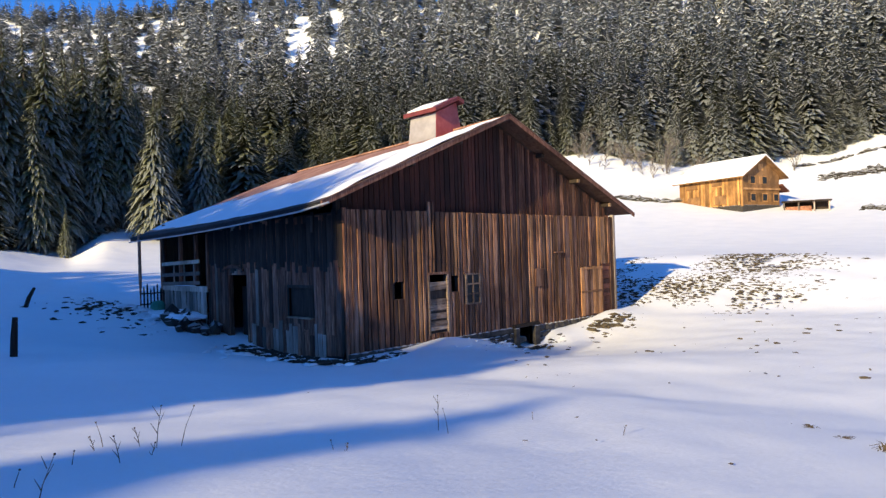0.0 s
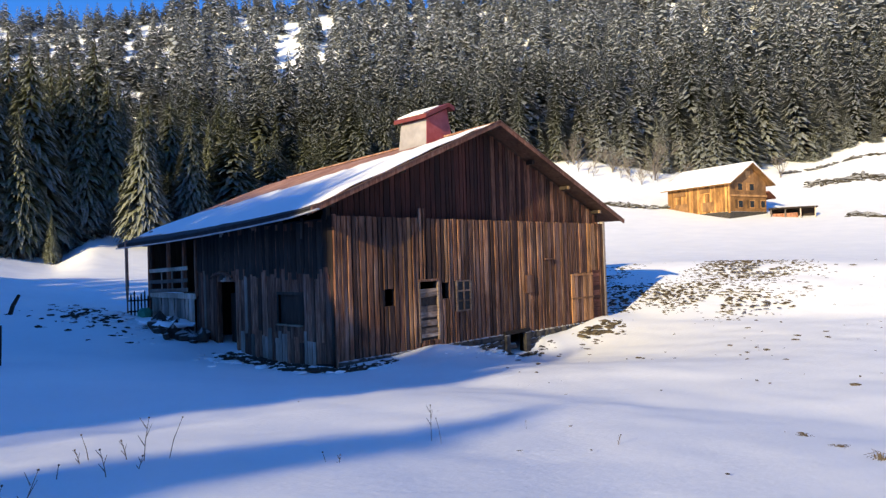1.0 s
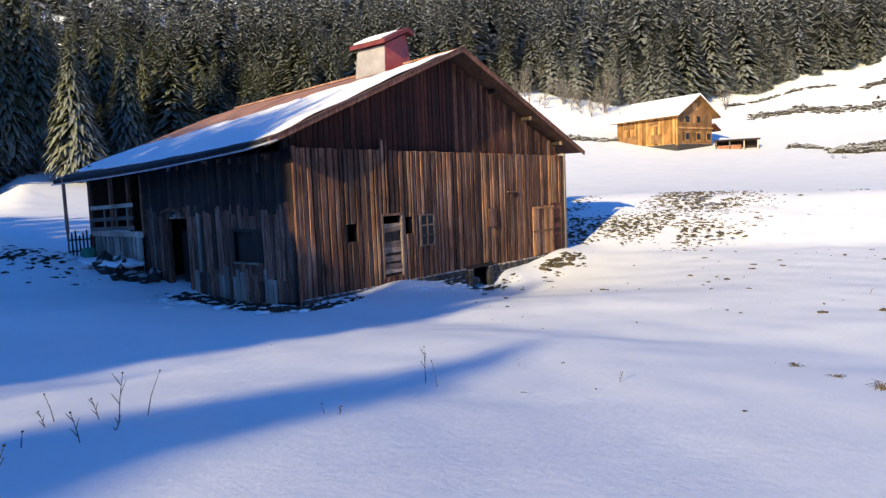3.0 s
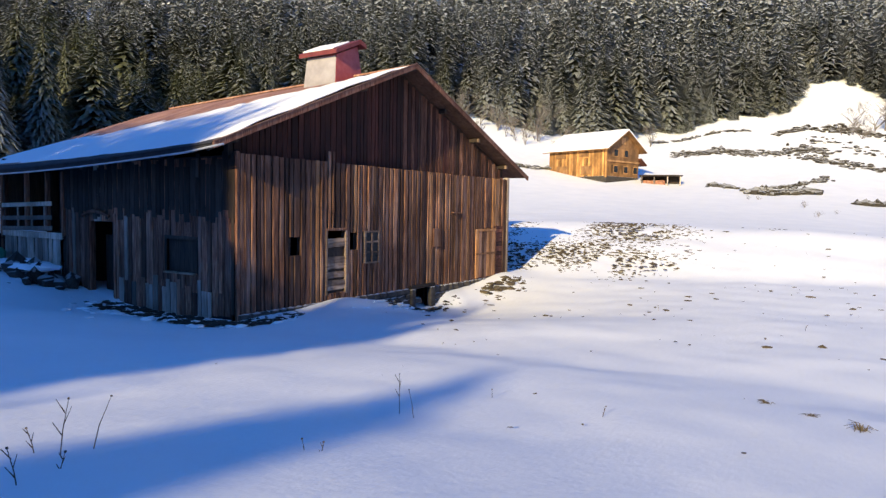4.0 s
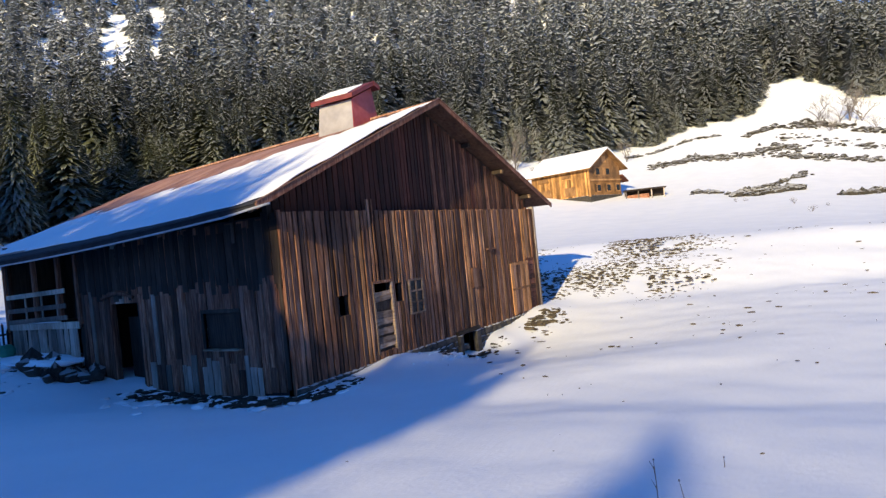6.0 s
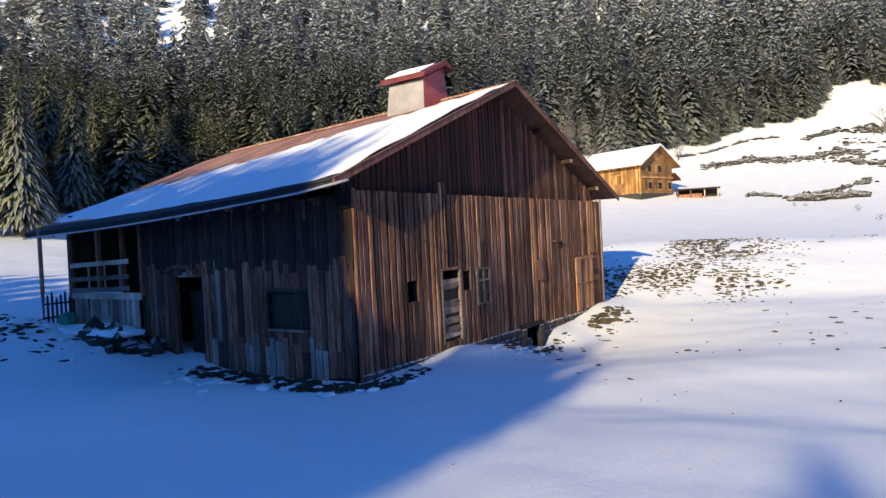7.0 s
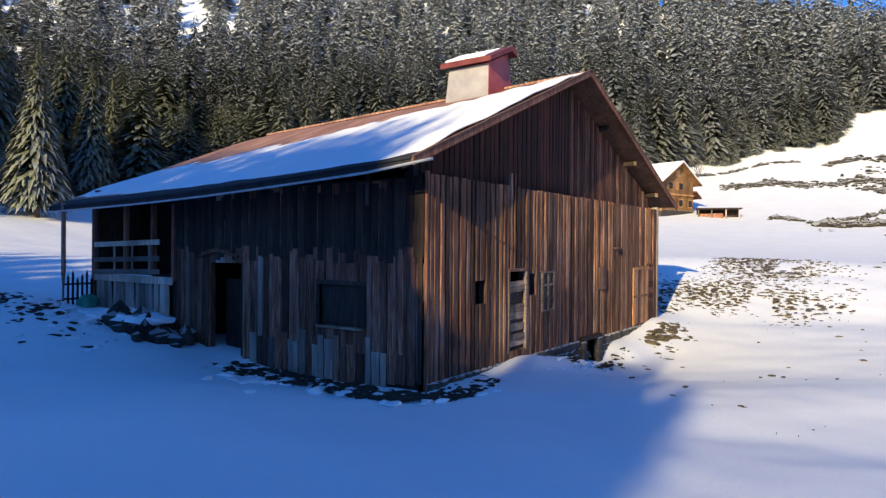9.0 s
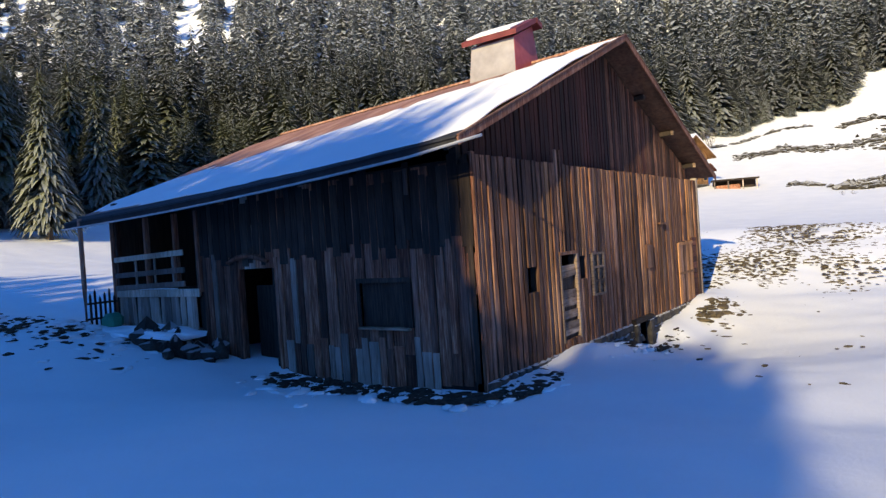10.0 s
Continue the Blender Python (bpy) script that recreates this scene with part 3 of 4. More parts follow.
def stone_at(x, y, z, sx, sy, sz, parent=None, name="stone", me=None):
    ob = new(name, me or rng.choice(STONES))
    ob.parent = parent
    ob.location = (x, y, z)
    ob.scale = (sx, sy, sz)
    ob.rotation_euler = (rng.uniform(-0.12, 0.12), rng.uniform(-0.12, 0.12), rng.uniform(-0.3, 0.3))
    return ob


for x0, x1, top in ((0.1, 7.95, 0.12), (9.05, W, 0.04)):
    z = top - 0.1
    while z > -0.8:
        h = rng.uniform(0.17, 0.26)
        x = x0
        while x < x1:
            w = rng.uniform(0.24, 0.5)
            if z > gz(x, -0.2) - 0.25:
                stone_at(x + w / 2, 0.0, z, w * 1.12, 0.12, h * 1.15, foundation)
            x += w
        z -= h
for x, w in ((7.85, 0.3), (9.12, 0.3)):
    part("jamb_stone", box(x - w / 2, x + w / 2, -0.14, 0.1, -1.0, 0.08, 0.03, 0.02, rng), M_STONE, foundation)
part("lintel", box(7.7, 9.3, -0.12, 0.12, 0.08, 0.22, 0.02, 0.01, rng), M_DARK, foundation)


# roof: two thick sheets, purlins, fascia, gutter, snow
def slope_strip(xs, ys, zf, thick):
    vs, fs = [], []
    for y in ys:
        for x in xs:
            vs.append((x, y, zf(x, y) + thick))
    k = len(vs)
    for y in ys:
        for x in xs:
            vs.append((x, y, zf(x, y)))
    nx, ny = len(xs), len(ys)
    for j in range(ny - 1):
        for i in range(nx - 1):
            a = j * nx + i
            fs.append((a, a + 1, a + nx + 1, a + nx))
            fs.append((k + a, k + a + nx, k + a + nx + 1, k + a + 1))
    for i in range(nx - 1):
        for a, c in ((i, i + 1), ((ny - 1) * nx + i + 1, (ny - 1) * nx + i)):
            fs.append((a, k + a, k + c, c))
    for j in range(ny - 1):
        for a, c in (((j + 1) * nx, j * nx), (j * nx + nx - 1, (j + 1) * nx + nx - 1)):
            fs.append((a, k + a, k + c, c))
    return vs, fs


ys = [FRONT + (BACK - FRONT) * k / 14 for k in range(15)]
roof = part("roof", mesh_of("roof", *slope_strip([-1.02 + 8.52 * k / 6 for k in range(7)], ys, lambda x, y: roof_z(x, y) + 0.06, 0.06)), M_ROOF, barn, "rusty corrugated roof")
part("sheet", mesh_of("sheet", *slope_strip([RIDGE_X + 8.92 * k / 6 for k in range(7)], ys, lambda x, y: roof_z(x + 1e-4, y) + 0.06, 0.06)), M_ROOF, roof)
# west underside coloured dark for its shade, east one lighter as sunlit
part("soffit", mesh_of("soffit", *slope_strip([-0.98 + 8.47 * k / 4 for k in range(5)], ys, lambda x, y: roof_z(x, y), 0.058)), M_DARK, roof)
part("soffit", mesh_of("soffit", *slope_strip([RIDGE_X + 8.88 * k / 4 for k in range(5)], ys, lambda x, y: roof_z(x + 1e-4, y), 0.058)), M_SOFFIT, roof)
for x0, x1 in ((-1.05, RIDGE_X), (RIDGE_X, 16.45)):
    p = Vector((x0, FRONT - 0.02, roof_z(x0 + (1e-4 if x0 > 0 else 0), FRONT) + 0.03))
    q = Vector((x1, FRONT - 0.02, roof_z(x1 if x1 > 8 else RIDGE_X, FRONT) + 0.03))
    part("fascia", beam(p, q, 0.14, 0.04, 0.006), M_SIDE, roof, "grey barge board")
    part("edge_strip", beam(p + Vector((0, -0.005, 0.10)), q + Vector((0, -0.005, 0.10)), 0.035, 0.06, 0.004), M_SOFFIT, roof, "worn edge strip")
for x in (0.0, 2.9, 5.2, RIDGE_X, 10.0, 12.35, 14.85):
    z = roof_z(x, 0) - 0.11
    ends = -0.06 if x > 12 else 0.0
    part("purlin", beam((x, ends, z), (x, 1.2, z - 0.03), 0.15, 0.17, 0.015), M_DARK, roof)
    if x > 12:
        part("purlin_end", box(x - 0.07, x + 0.07, -0.14, -0.05, z - 0.08, z + 0.07, 0.012), M_SLAT, roof, "pale sawn purlin end")
for k in range(22):
    y = FRONT + 0.3 + k * 0.62
    part("rafter", beam((-0.98, y, roof_z(-0.98, y) - 0.05), (0.3, y, roof_z(0.3, y) - 0.05), 0.09, 0.09, 0.006), M_DARK, roof)
part("eave_board", mesh_of("eave_board", *slope_strip([-1.06, -1.02], ys, lambda x, y: eave_z(y) - 0.14, 0.16)), M_LEADGREY, roof, "dark eave board")
pts = [(-1.12, y, eave_z(y) - 0.17) for y in ys]
pts[0] = (-1.2, -1.0, eave_z(FRONT) - 0.08)
part("gutter", mesh_of("gutter", *tube(pts, [0.027] * len(pts), 7)), M_GUTTER, roof, "pale zinc gutter")
part("eave_flashing", mesh_of("eave_flashing", *slope_strip([-1.10, -1.0, -0.6], ys, lambda x, y: roof_z(max(x, -1.02), y) + 0.123 - (0.05 if x < -1.05 else 0), 0.012)), M_LEADGREY, roof)

# snow on the western slope, thinning towards the ridge
def roof_snow():
    nx, ny = 60, 90
    X = np.linspace(-0.93, 7.46, nx)
    Y = np.linspace(FRONT + 0.05, BACK - 0.1, ny)
    vs, keep = [], np.zeros((ny, nx), bool)
    for j, y in enumerate(Y):
        limit = 7.15 - 0.76 * max(0, y - 0.4) ** 0.74
        for i, x in enumerate(X):
            p = Vector((x, y, 0))
            edge = limit + 1.1 * noise.noise(p * 0.6) + 0.6 * noise.noise(p * 1.7) - x
            low = x + 0.93 - (0.10 + 0.055 * max(0, y - 2)) + 0.15 * noise.noise(p * 1.1)
            t = min(edge * 0.35, low * 0.5 + 0.02)
            thick = max(0.0, min(0.11, 0.02 + 0.16 * t)) * (0.85 + 0.4 * noise.noise(p * 0.9))
            keep[j, i] = t > 0
            vs.append((x, y, roof_z(x, y) + 0.118 + thick))
    fs = [(j * nx + i, j * nx + i + 1, (j + 1) * nx + i + 1, (j + 1) * nx + i)
          for j in range(ny - 1) for i in range(nx - 1) if keep[j, i] or keep[j, i + 1] or keep[j + 1, i] or keep[j + 1, i + 1]]
    me = mesh_of("roof_snow", vs, fs)
    me.polygons.foreach_set("use_smooth", np.ones(len(me.polygons), bool))
    ob = solid("roof_snow", me, M_SNOW, "sheet of melting snow lying on the barn roof", "snow")
    md = ob.modifiers.new("thickness", "SOLIDIFY")
    md.thickness, md.offset = 0.03, -1


roof_snow()

# chimney: boxed in sheet metal, with a tilted lid
chimney = part("chimney", mesh_of("chimney", [
    (6.34, 2.40, 7.1), (7.98, 2.40, 7.1), (7.98, 4.02, 7.1), (6.34, 4.02, 7.1),
    (6.46, 2.46, 8.52), (7.62, 2.46, 9.05), (7.62, 3.92, 9.02), (6.46, 3.92, 8.50)],
    [(3, 2, 1, 0), (4, 5, 6, 7), (0, 1, 5, 4), (1, 2, 6, 5), (2, 3, 7, 6), (3, 0, 4, 7)]), M_RED, barn, "boxy red sheet-metal chimney")
part("west_panel", mesh_of("west_panel", [
    (6.325, 2.41, 7.1), (6.325, 4.01, 7.1), (6.445, 3.91, 8.48), (6.445, 2.47, 8.50), (6.345, 2.41, 7.1), (6.345, 4.01, 7.1), (6.465, 3.91, 8.48), (6.465, 2.47, 8.50)],
    [(0, 3, 2, 1), (4, 5, 6, 7), (0, 1, 5, 4), (1, 2, 6, 5), (2, 3, 7, 6), (3, 0, 4, 7)]), M_ZINC, chimney, "pale zinc panel")
def slanted(x0, x1, y0, y1, z0, z1, thick):
    return mesh_of("lid", [(x0, y0, z0), (x1, y0, z1), (x1, y1, z1), (x0, y1, z0), (x0, y0, z0 + thick), (x1, y0, z1 + thick), (x1, y1, z1 + thick), (x0, y1, z0 + thick)],
                   [(3, 2, 1, 0), (4, 5, 6, 7), (0, 1, 5, 4), (1, 2, 6, 5), (2, 3, 7, 6), (3, 0, 4, 7)])
lid = part("lid", slanted(6.24, 7.55, 2.26, 4.12, 8.50, 9.10, 0.15), M_MAROON, chimney, "tilted maroon lid")
part("drop_edge", slanted(7.55, 7.86, 2.24, 4.12, 9.09, 8.98, 0.16), M_MAROON, lid)
sn = part("lid_snow", slanted(6.32, 7.22, 2.5, 4.0, 8.692, 9.104, 0.06), M_SNOW, lid, "patch of snow")
md = sn.modifiers.new("round", "BEVEL")
md.width, md.segments = 0.04, 2


# ---------------------------------------------------------------- spruces
def spruce(seed, levels, per, segments, spread_r=0.2, droop=0.35, fat=1.0):
    """Crown of a spruce one metre high: tiers of drooping, ragged branches. Vertices, triangles, and how near the tip each vertex is."""
    r = np.random.RandomState(seed)
    V, F, T = [], [], []
    for k in range(levels):
        t = (k + r.uniform(-0.3, 0.3)) / levels
        t = min(max(t, 0.0), 0.985)
        z = 0.10 + 0.88 * t
        length = spread_r * (1 - t) ** 0.85 * (1.0 if t > 0.12 else 0.75 + 2 * t) + 0.008
        count = max(4, int(per * (1 - 0.55 * t)))
        turn = r.uniform(0, 6.28)
        for j in range(count):
            a = turn + 6.283 * j / count + r.uniform(-0.25, 0.25)
            ln = length * r.uniform(0.5, 1.25)
            dx, dy = math.cos(a), math.sin(a)
            wide = ln * r.uniform(0.15, 0.30) * fat
            rise = r.uniform(0.0, 0.15) * ln
            fall = droop * ln * r.uniform(0.6, 1.4)
            zz = z + r.uniform(-0.022, 0.022)
            base = len(V)
            V.append((0, 0, zz + 0.01))
            T.append(0.0)
            for s in range(1, segments):
                q = s / segments
                drop = rise * math.sin(q * 2.2) - fall * q * q
                half = wide * (1 - (2 * q - 0.9) ** 2 * 0.8) * r.uniform(0.75, 1.25)
                c = (dx * ln * q, dy * ln * q, zz + drop)
                sag = half * r.uniform(0.45, 0.9)
                back = ln * 0.10
                V += [(c[0] - dy * half + dx * back, c[1] + dx * half + dy * back, c[2] - sag), c, (c[0] + dy * half + dx * back, c[1] - dx * half + dy * back, c[2] - sag)]
                T += [0.55 + 0.4 * q, 0.25 + 0.6 * q, 0.55 + 0.4 * q]
            V.append((dx * ln, dy * ln, zz + rise * 0.8 - fall))
            T.append(1.0)
            tip = len(V) - 1
            F += [(base, base + 1, base + 2), (base, base + 2, base + 3)]
            for s in range(segments - 2):
                m = base + 1 + 3 * s
                F += [(m, m + 3, m + 4), (m, m + 4, m + 1), (m + 1, m + 4, m + 5), (m + 1, m + 5, m + 2)]
            m = base + 1 + 3 * (segments - 2)
            F += [(m, tip, m + 1), (m + 1, tip, m + 2)]
    return np.array(V, np.float32), np.array(F, np.int32), np.array(T, np.float32)


def tri_mesh(name, V, F, T, mat):
    me = bpy.data.meshes.new(name)
    me.vertices.add(len(V))
    me.vertices.foreach_set("co", V.ravel())
    me.loops.add(F.size)
    me.loops.foreach_set("vertex_index", F.ravel())
    me.polygons.add(len(F))
    me.polygons.foreach_set("loop_start", np.arange(0, F.size, 3, dtype=np.int32))
    me.update(calc_edges=True)
    at = me.attributes.new("tip", "FLOAT", "POINT")
    at.data.foreach_set("value", T)
    me.materials.append(mat)
    return me


NEAR = []
for s in range(6):
    crown = tri_mesh("crown", *(spruce(20 + s, 90, 26, 3, 0.150 + 0.014 * s, 0.55, 0.36) if s < 4 else spruce(20 + s, 44, 18, 2, 0.21, 0.45, 2.1)), M_NEAR)
    trunk = mesh_of("trunk", *tube([(0, 0, -0.03), (0.004, 0, 0.2), (0.0, 0.003, 0.6), (0, 0, 0.98)], [0.020, 0.015, 0.009, 0.002], 8))
    trunk.materials.append(M_BARK)
    NEAR.append((trunk, crown))


def spruce_thing(x, y, height, kind, turn, label, group="", girth=1.0):
    t = thing("spruce_tree", label, "tree", group, at=(x, y, gz(x, y)))
    t.rotation_euler = (0, 0, turn)
    t.scale = (height * girth, height * girth, height)
    part("trunk", NEAR[kind][0], None, t)
    part("crown", NEAR[kind][1], None, t)
    return t


rt = random.Random(11)
spruce_thing(20.7, 65.9, 18.0, 3, 0.4, "tall dark green spruce standing before the forest", "spruces at the meadow edge", 1.0)
spruce_thing(10.2, 64.1, 5.6, 2, 1.0, "small young spruce with frosted tips", "spruces at the meadow edge")
for az, d, h, k in ((11.5, 84, 19, 1), (14.2, 88, 20, 3), (16.2, 98, 19, 2), (18.4, 112, 22, 1), (12.8, 93, 21, 0), (9.6, 82, 18, 3), (25.6, 108, 19, 1), (27.0, 114, 18, 2),
                    (24.0, 116, 22, 3), (28.8, 120, 18, 0), (15.4, 104, 22, 1), (20.2, 118, 23, 2), (13.4, 82, 13, 2), (10.4, 90, 20, 2), (22.4, 112, 21, 0), (15.6, 91, 18, 1), (16.8, 93, 19, 3), (17.7, 90, 16, 0), (18.6, 95, 20, 2), (19.5, 93, 17, 1), (20.6, 98, 20, 0)):
    a = radians(az)
    spruce_thing(-11 + d * math.sin(a), -13 + d * math.cos(a), h * (1.3 if az < 20 else 1.0), k, rt.uniform(0, 6), "dark green spruce at the edge of the snowy meadow", "spruces at the meadow edge", rt.uniform(0.9, 1.15))

# spruces west of the meadow, whose long shadows lie on the snow and on the barn; U and REACH give the shadow's line and height
SHADE = [(-8.9, 0.05, -52, 1.9), (-8.75, -0.5, -48, 2.1), (-5.8, -1.0, -56, 0.8), (-4.65, 2.1, -55, 0.9), (-4.5, 1.7, -49, 1.0), (-3.9, 2.4, -50, 0.9), (-3.1, 3.5, -52, 0.85), (-2.5, 3.6, -58, 0.9), (-1.8, 3.8, -54, 0.9), (-0.98, 6.8, -56, 0.34),
         (-1.1, 2.0, -50, 1.0), (-0.3, 1.3, -57, 0.8), (-3.7, 1.7, -47, 1.3), (-2.7, 2.2, -46, 1.4), (-1.6, 1.9, -45, 1.2), (-0.6, 1.1, -47, 1.1)]
SHADE += [(0.55 + 0.95 * k, 8.5 + 0.4 * math.sin(k * 2.3) - (0.4 if k < 1 else 0), -58 - 2.2 * (k % 3), (0.36, 0.7, 1.1)[min(k, 2)]) for k in range(15)]
SHADE += [(14.8 + 1.3 * k, 5.0 + 0.4 * math.sin(2 * k), -35 - 2 * (k % 2), 1.2) for k in range(13)]
SHADE += [(-3.0 + 1.9 * k, (0.6 if k < 2 else 4.0), -29 - (k % 3), 1.5) for k in range(12)]
SHADE += [(1.2 + 1.4 * k, 5.6, -42 - (k % 3), 1.3) for k in range(11)]
for U, REACH, X, girth in SHADE:
    y = U + DRIFT * X
    h = REACH - FALL * X - gz(X, y)
    spruce_thing(X, y, h, 4 + rt.randrange(2), rt.uniform(0, 6), "spruce casting its shadow over the meadow", "spruces west of the meadow", girth)

# the wooded hillside: one object
def forest():
    kinds = [spruce(60 + s, 28, 9, 2, 0.105 + 0.012 * s, 0.6, 0.9) for s in range(6)]
    distant = [spruce(100 + s, 17, 7, 2, 0.105 + 0.012 * s, 0.75, 1.3) for s in range(6)]
    front = [spruce(90 + s, 80, 20, 2, 0.115 + 0.013 * s, 0.5, 0.36) for s in range(6)]
    close = [spruce(80 + s, 52, 13, 2, 0.125 + 0.014 * s, 0.55, 0.55) for s in range(6)]
    r = np.random.RandomState(5)
    V, F, T, base = [], [], [], 0
    az = 2.0
    d = 62.0
    while d < 400:
        gap = 4.3 + 0.0095 * d
        for a in np.arange(3, 108, math.degrees(gap / d)):
            aa = a + r.uniform(-0.45, 0.45) * math.degrees(gap / d)
            dd = d + r.uniform(-0.5, 0.5) * gap
            edge = np.interp(aa, AZ, EDGE) + 3 * math.sin(aa * 1.7) + 2 * math.sin(aa * 4.1)
            if dd < edge + 2:
                continue
            x, y = -11 + dd * math.sin(radians(aa)), -13 + dd * math.cos(radians(aa))
            mid = 32.7 + (dd - 280) * 0.02        # two clearings run down from the crest
            if 272 < dd < 358 and (-0.9 < aa - mid < 1.5 + 0.4 * math.sin(dd * 0.09) or (dd > 305 and 2.6 < aa - mid < 3.7)):
                continue
            squat = 1.0
            h = r.uniform(14, 26) * (0.85 if dd < edge + 8 else 1.0) * (1.15 if aa > 68 else 1.0)
            if r.rand() < 0.15:
                h *= 0.6
            if dd > 200 and -6 < aa - mid < -1.2:
                h *= 0.8
            if aa < 24:                           # western spur kept low and wide, letting sun onto the wood behind
                h, squat = h * 0.62, 1.4
            if dd < 165 and 29 < aa < 38:
                h = min(h, 15)
            v, f, t = (front if dd < edge + 13 else close if dd < 205 else kinds if dd < 265 else distant)[r.randint(6)]
            ang = r.uniform(0, 6.28)
            c, s = math.cos(ang), math.sin(ang)
            g = h * squat * r.uniform(0.9, 1.35) * (1.55 if dd < edge + 14 else 1.3)
            P = np.stack([(v[:, 0] * c - v[:, 1] * s) * g + x, (v[:, 0] * s + v[:, 1] * c) * g + y, v[:, 2] * h + gz(x, y) - 0.8], 1)
            V.append(P)
            F.append(f + base)
            T.append(t)
            base += len(v)
        d += gap * (0.89 if d < 200 else 0.72)
    for a in np.arange(56, 96, 0.9):              # a close hem of low, full trees
        aa = a + r.uniform(-0.5, 0.5)
        dd = np.interp(aa, AZ, EDGE) + 3 * math.sin(aa * 1.7) + 2 * math.sin(aa * 4.1) + r.uniform(0, 5)
        x, y = -11 + dd * math.sin(radians(aa)), -13 + dd * math.cos(radians(aa))
        h = r.uniform(7, 17)
        v, f, t = front[r.randint(6)]
        V.append(np.stack([v[:, 0] * h * 1.5 + x, v[:, 1] * h * 1.5 + y, v[:, 2] * h + gz(x, y) - 1.2], 1))
        F.append(f + base)
        T.append(t)
        base += len(v)
    ob = part("spruce_forest", tri_mesh("spruce_forest", np.concatenate(V).astype(np.float32), np.concatenate(F), np.concatenate(T), M_FAR), None, None)
    tagged(ob, "dense hillside forest of frosted spruces", "forest", kind="stuff")


forest()


# bare broadleaf trees and shrubs
def bare_branches(seed, height, depth=4, lean=0.35, forks=3):
    r = random.Random(seed)
    V, F = [], []

    def grow(p, way, length, radius, level):
        q = p + way * length * 0.5 + Vector((r.uniform(-1, 1), r.uniform(-1, 1), 0)) * length * 0.05
        e = p + way * length
        vs, fs = tube([p, q, e], [radius, radius * 0.8, radius * 0.55], 5 if level < 2 else 3)
        k = len(V)
        V.extend(vs)
        F.extend(tuple(i + k for i in f) for f in fs)
        if level >= depth:
            return
        for _ in range(forks + (1 if level == 0 else 0)):
            turn = Vector((r.uniform(-1, 1), r.uniform(-1, 1), r.uniform(-0.1, 0.7)))
            w = (way * (1 - lean) + turn * lean * 1.6).normalized()
            grow(p.lerp(e, r.uniform(0.55, 1.0)), w, length * r.uniform(0.55, 0.8), radius * 0.52, level + 1)

    grow(Vector((0, 0, -0.2)), Vector((r.uniform(-0.05, 0.05), 0, 1)).normalized(), height * 0.34, height * 0.018, 0)
    return mesh_of("crown", V, F)


BARE = [bare_branches(3 + k, 1.0, 5, 0.42, 3) for k in range(3)]
for me in BARE:
    me.materials.append(M_TWIG)


def bare_tree(az, d, h, k, label, group="bare trees at the forest edge", name="bare_tree"):
    a = radians(az)
    x, y = -11 + d * math.sin(a), -13 + d * math.cos(a)
    t = thing(name, label, "tree", group, at=(x, y, gz(x, y) - 0.1))
    t.scale = (h, h, h)
    t.rotation_euler = (0, 0, az)
    part("crown", BARE[k], None, t)


for az, d, h, k in ((65.2, 152, 16, 0), (61.8, 152, 11, 1), (67.5, 156, 9, 2), (60.2, 152, 10, 2), (63.2, 152, 12, 2), (89.0, 196, 13, 1), (91.0, 198, 17, 0), (90.4, 196, 12, 2), (58.5, 152, 12, 0), (74.6, 165, 10, 1), (91.8, 199, 15, 1)):
    bare_tree(az, d, h, k, "leafless pale-twigged tree at the forest edge")
rb = random.Random(31)
for k in range(30):
    az = rb.choice((rb.uniform(56, 70), rb.uniform(56, 70), rb.uniform(87.5, 93)))
    bare_tree(az, (rb.uniform(145, 155) if az < 70 else rb.uniform(185, 200)), rb.uniform(3.5, 7.5), rb.randrange(3), "leafless brown thicket shrub below the forest", "shrubs below the forest", "bare_shrub")
for az, d, h in ((86.4, 98, 2.4), (87.3, 84, 2.2), (83.2, 108, 2.0), (82.4, 107, 1.8), (88.6, 92, 1.5)):
    x, y = -11 + d * math.sin(radians(az)), -13 + d * math.cos(radians(az))
    t = thing("bare_shrub", "small leafless shrub in the snow", "shrub", "shrubs on the slope", at=(x, y, gz(x, y) - 0.25))
    t.scale = (h, h, h * 0.8)
    part("crown", BARE[int(h * 10) % 3], None, t)

# ---------------------------------------------------------------- the far chalet
CH = (100.2, 25.0)
chalet = thing("chalet", "honey-coloured timber chalet with a snow-covered roof", "house", at=(CH[0], CH[1], gz(*CH) + 0.6))
chalet.scale = (1.27, 1.27, 1.24)
chalet.rotation_euler = (0, 0, radians(-107))   # local x: away along the gable front's normal; local -x: long side
# local axes: long side lies along +x' (to the north-west), gable front along +y'
CL, CW, CE, CR = 10.2, 7.7, 4.6, 7.0


def cbox(x0, x1, y0, y1, z0, z1, edge=0.0):
    return box(x0, x1, y0, y1, z0, z1, edge)


M_CHALET = wood("chalet_boards", (0.26, 0.13, 0.04), (0.46, 0.25, 0.085), (0.60, 0.36, 0.14), 0.1)
# darker copy of the boards: gable end's shade in colour; also roof, shutters
M_CHDARK = wood("chalet_shaded_boards", (0.16, 0.085, 0.035), (0.32, 0.18, 0.075), (0.44, 0.27, 0.12), 0.2)
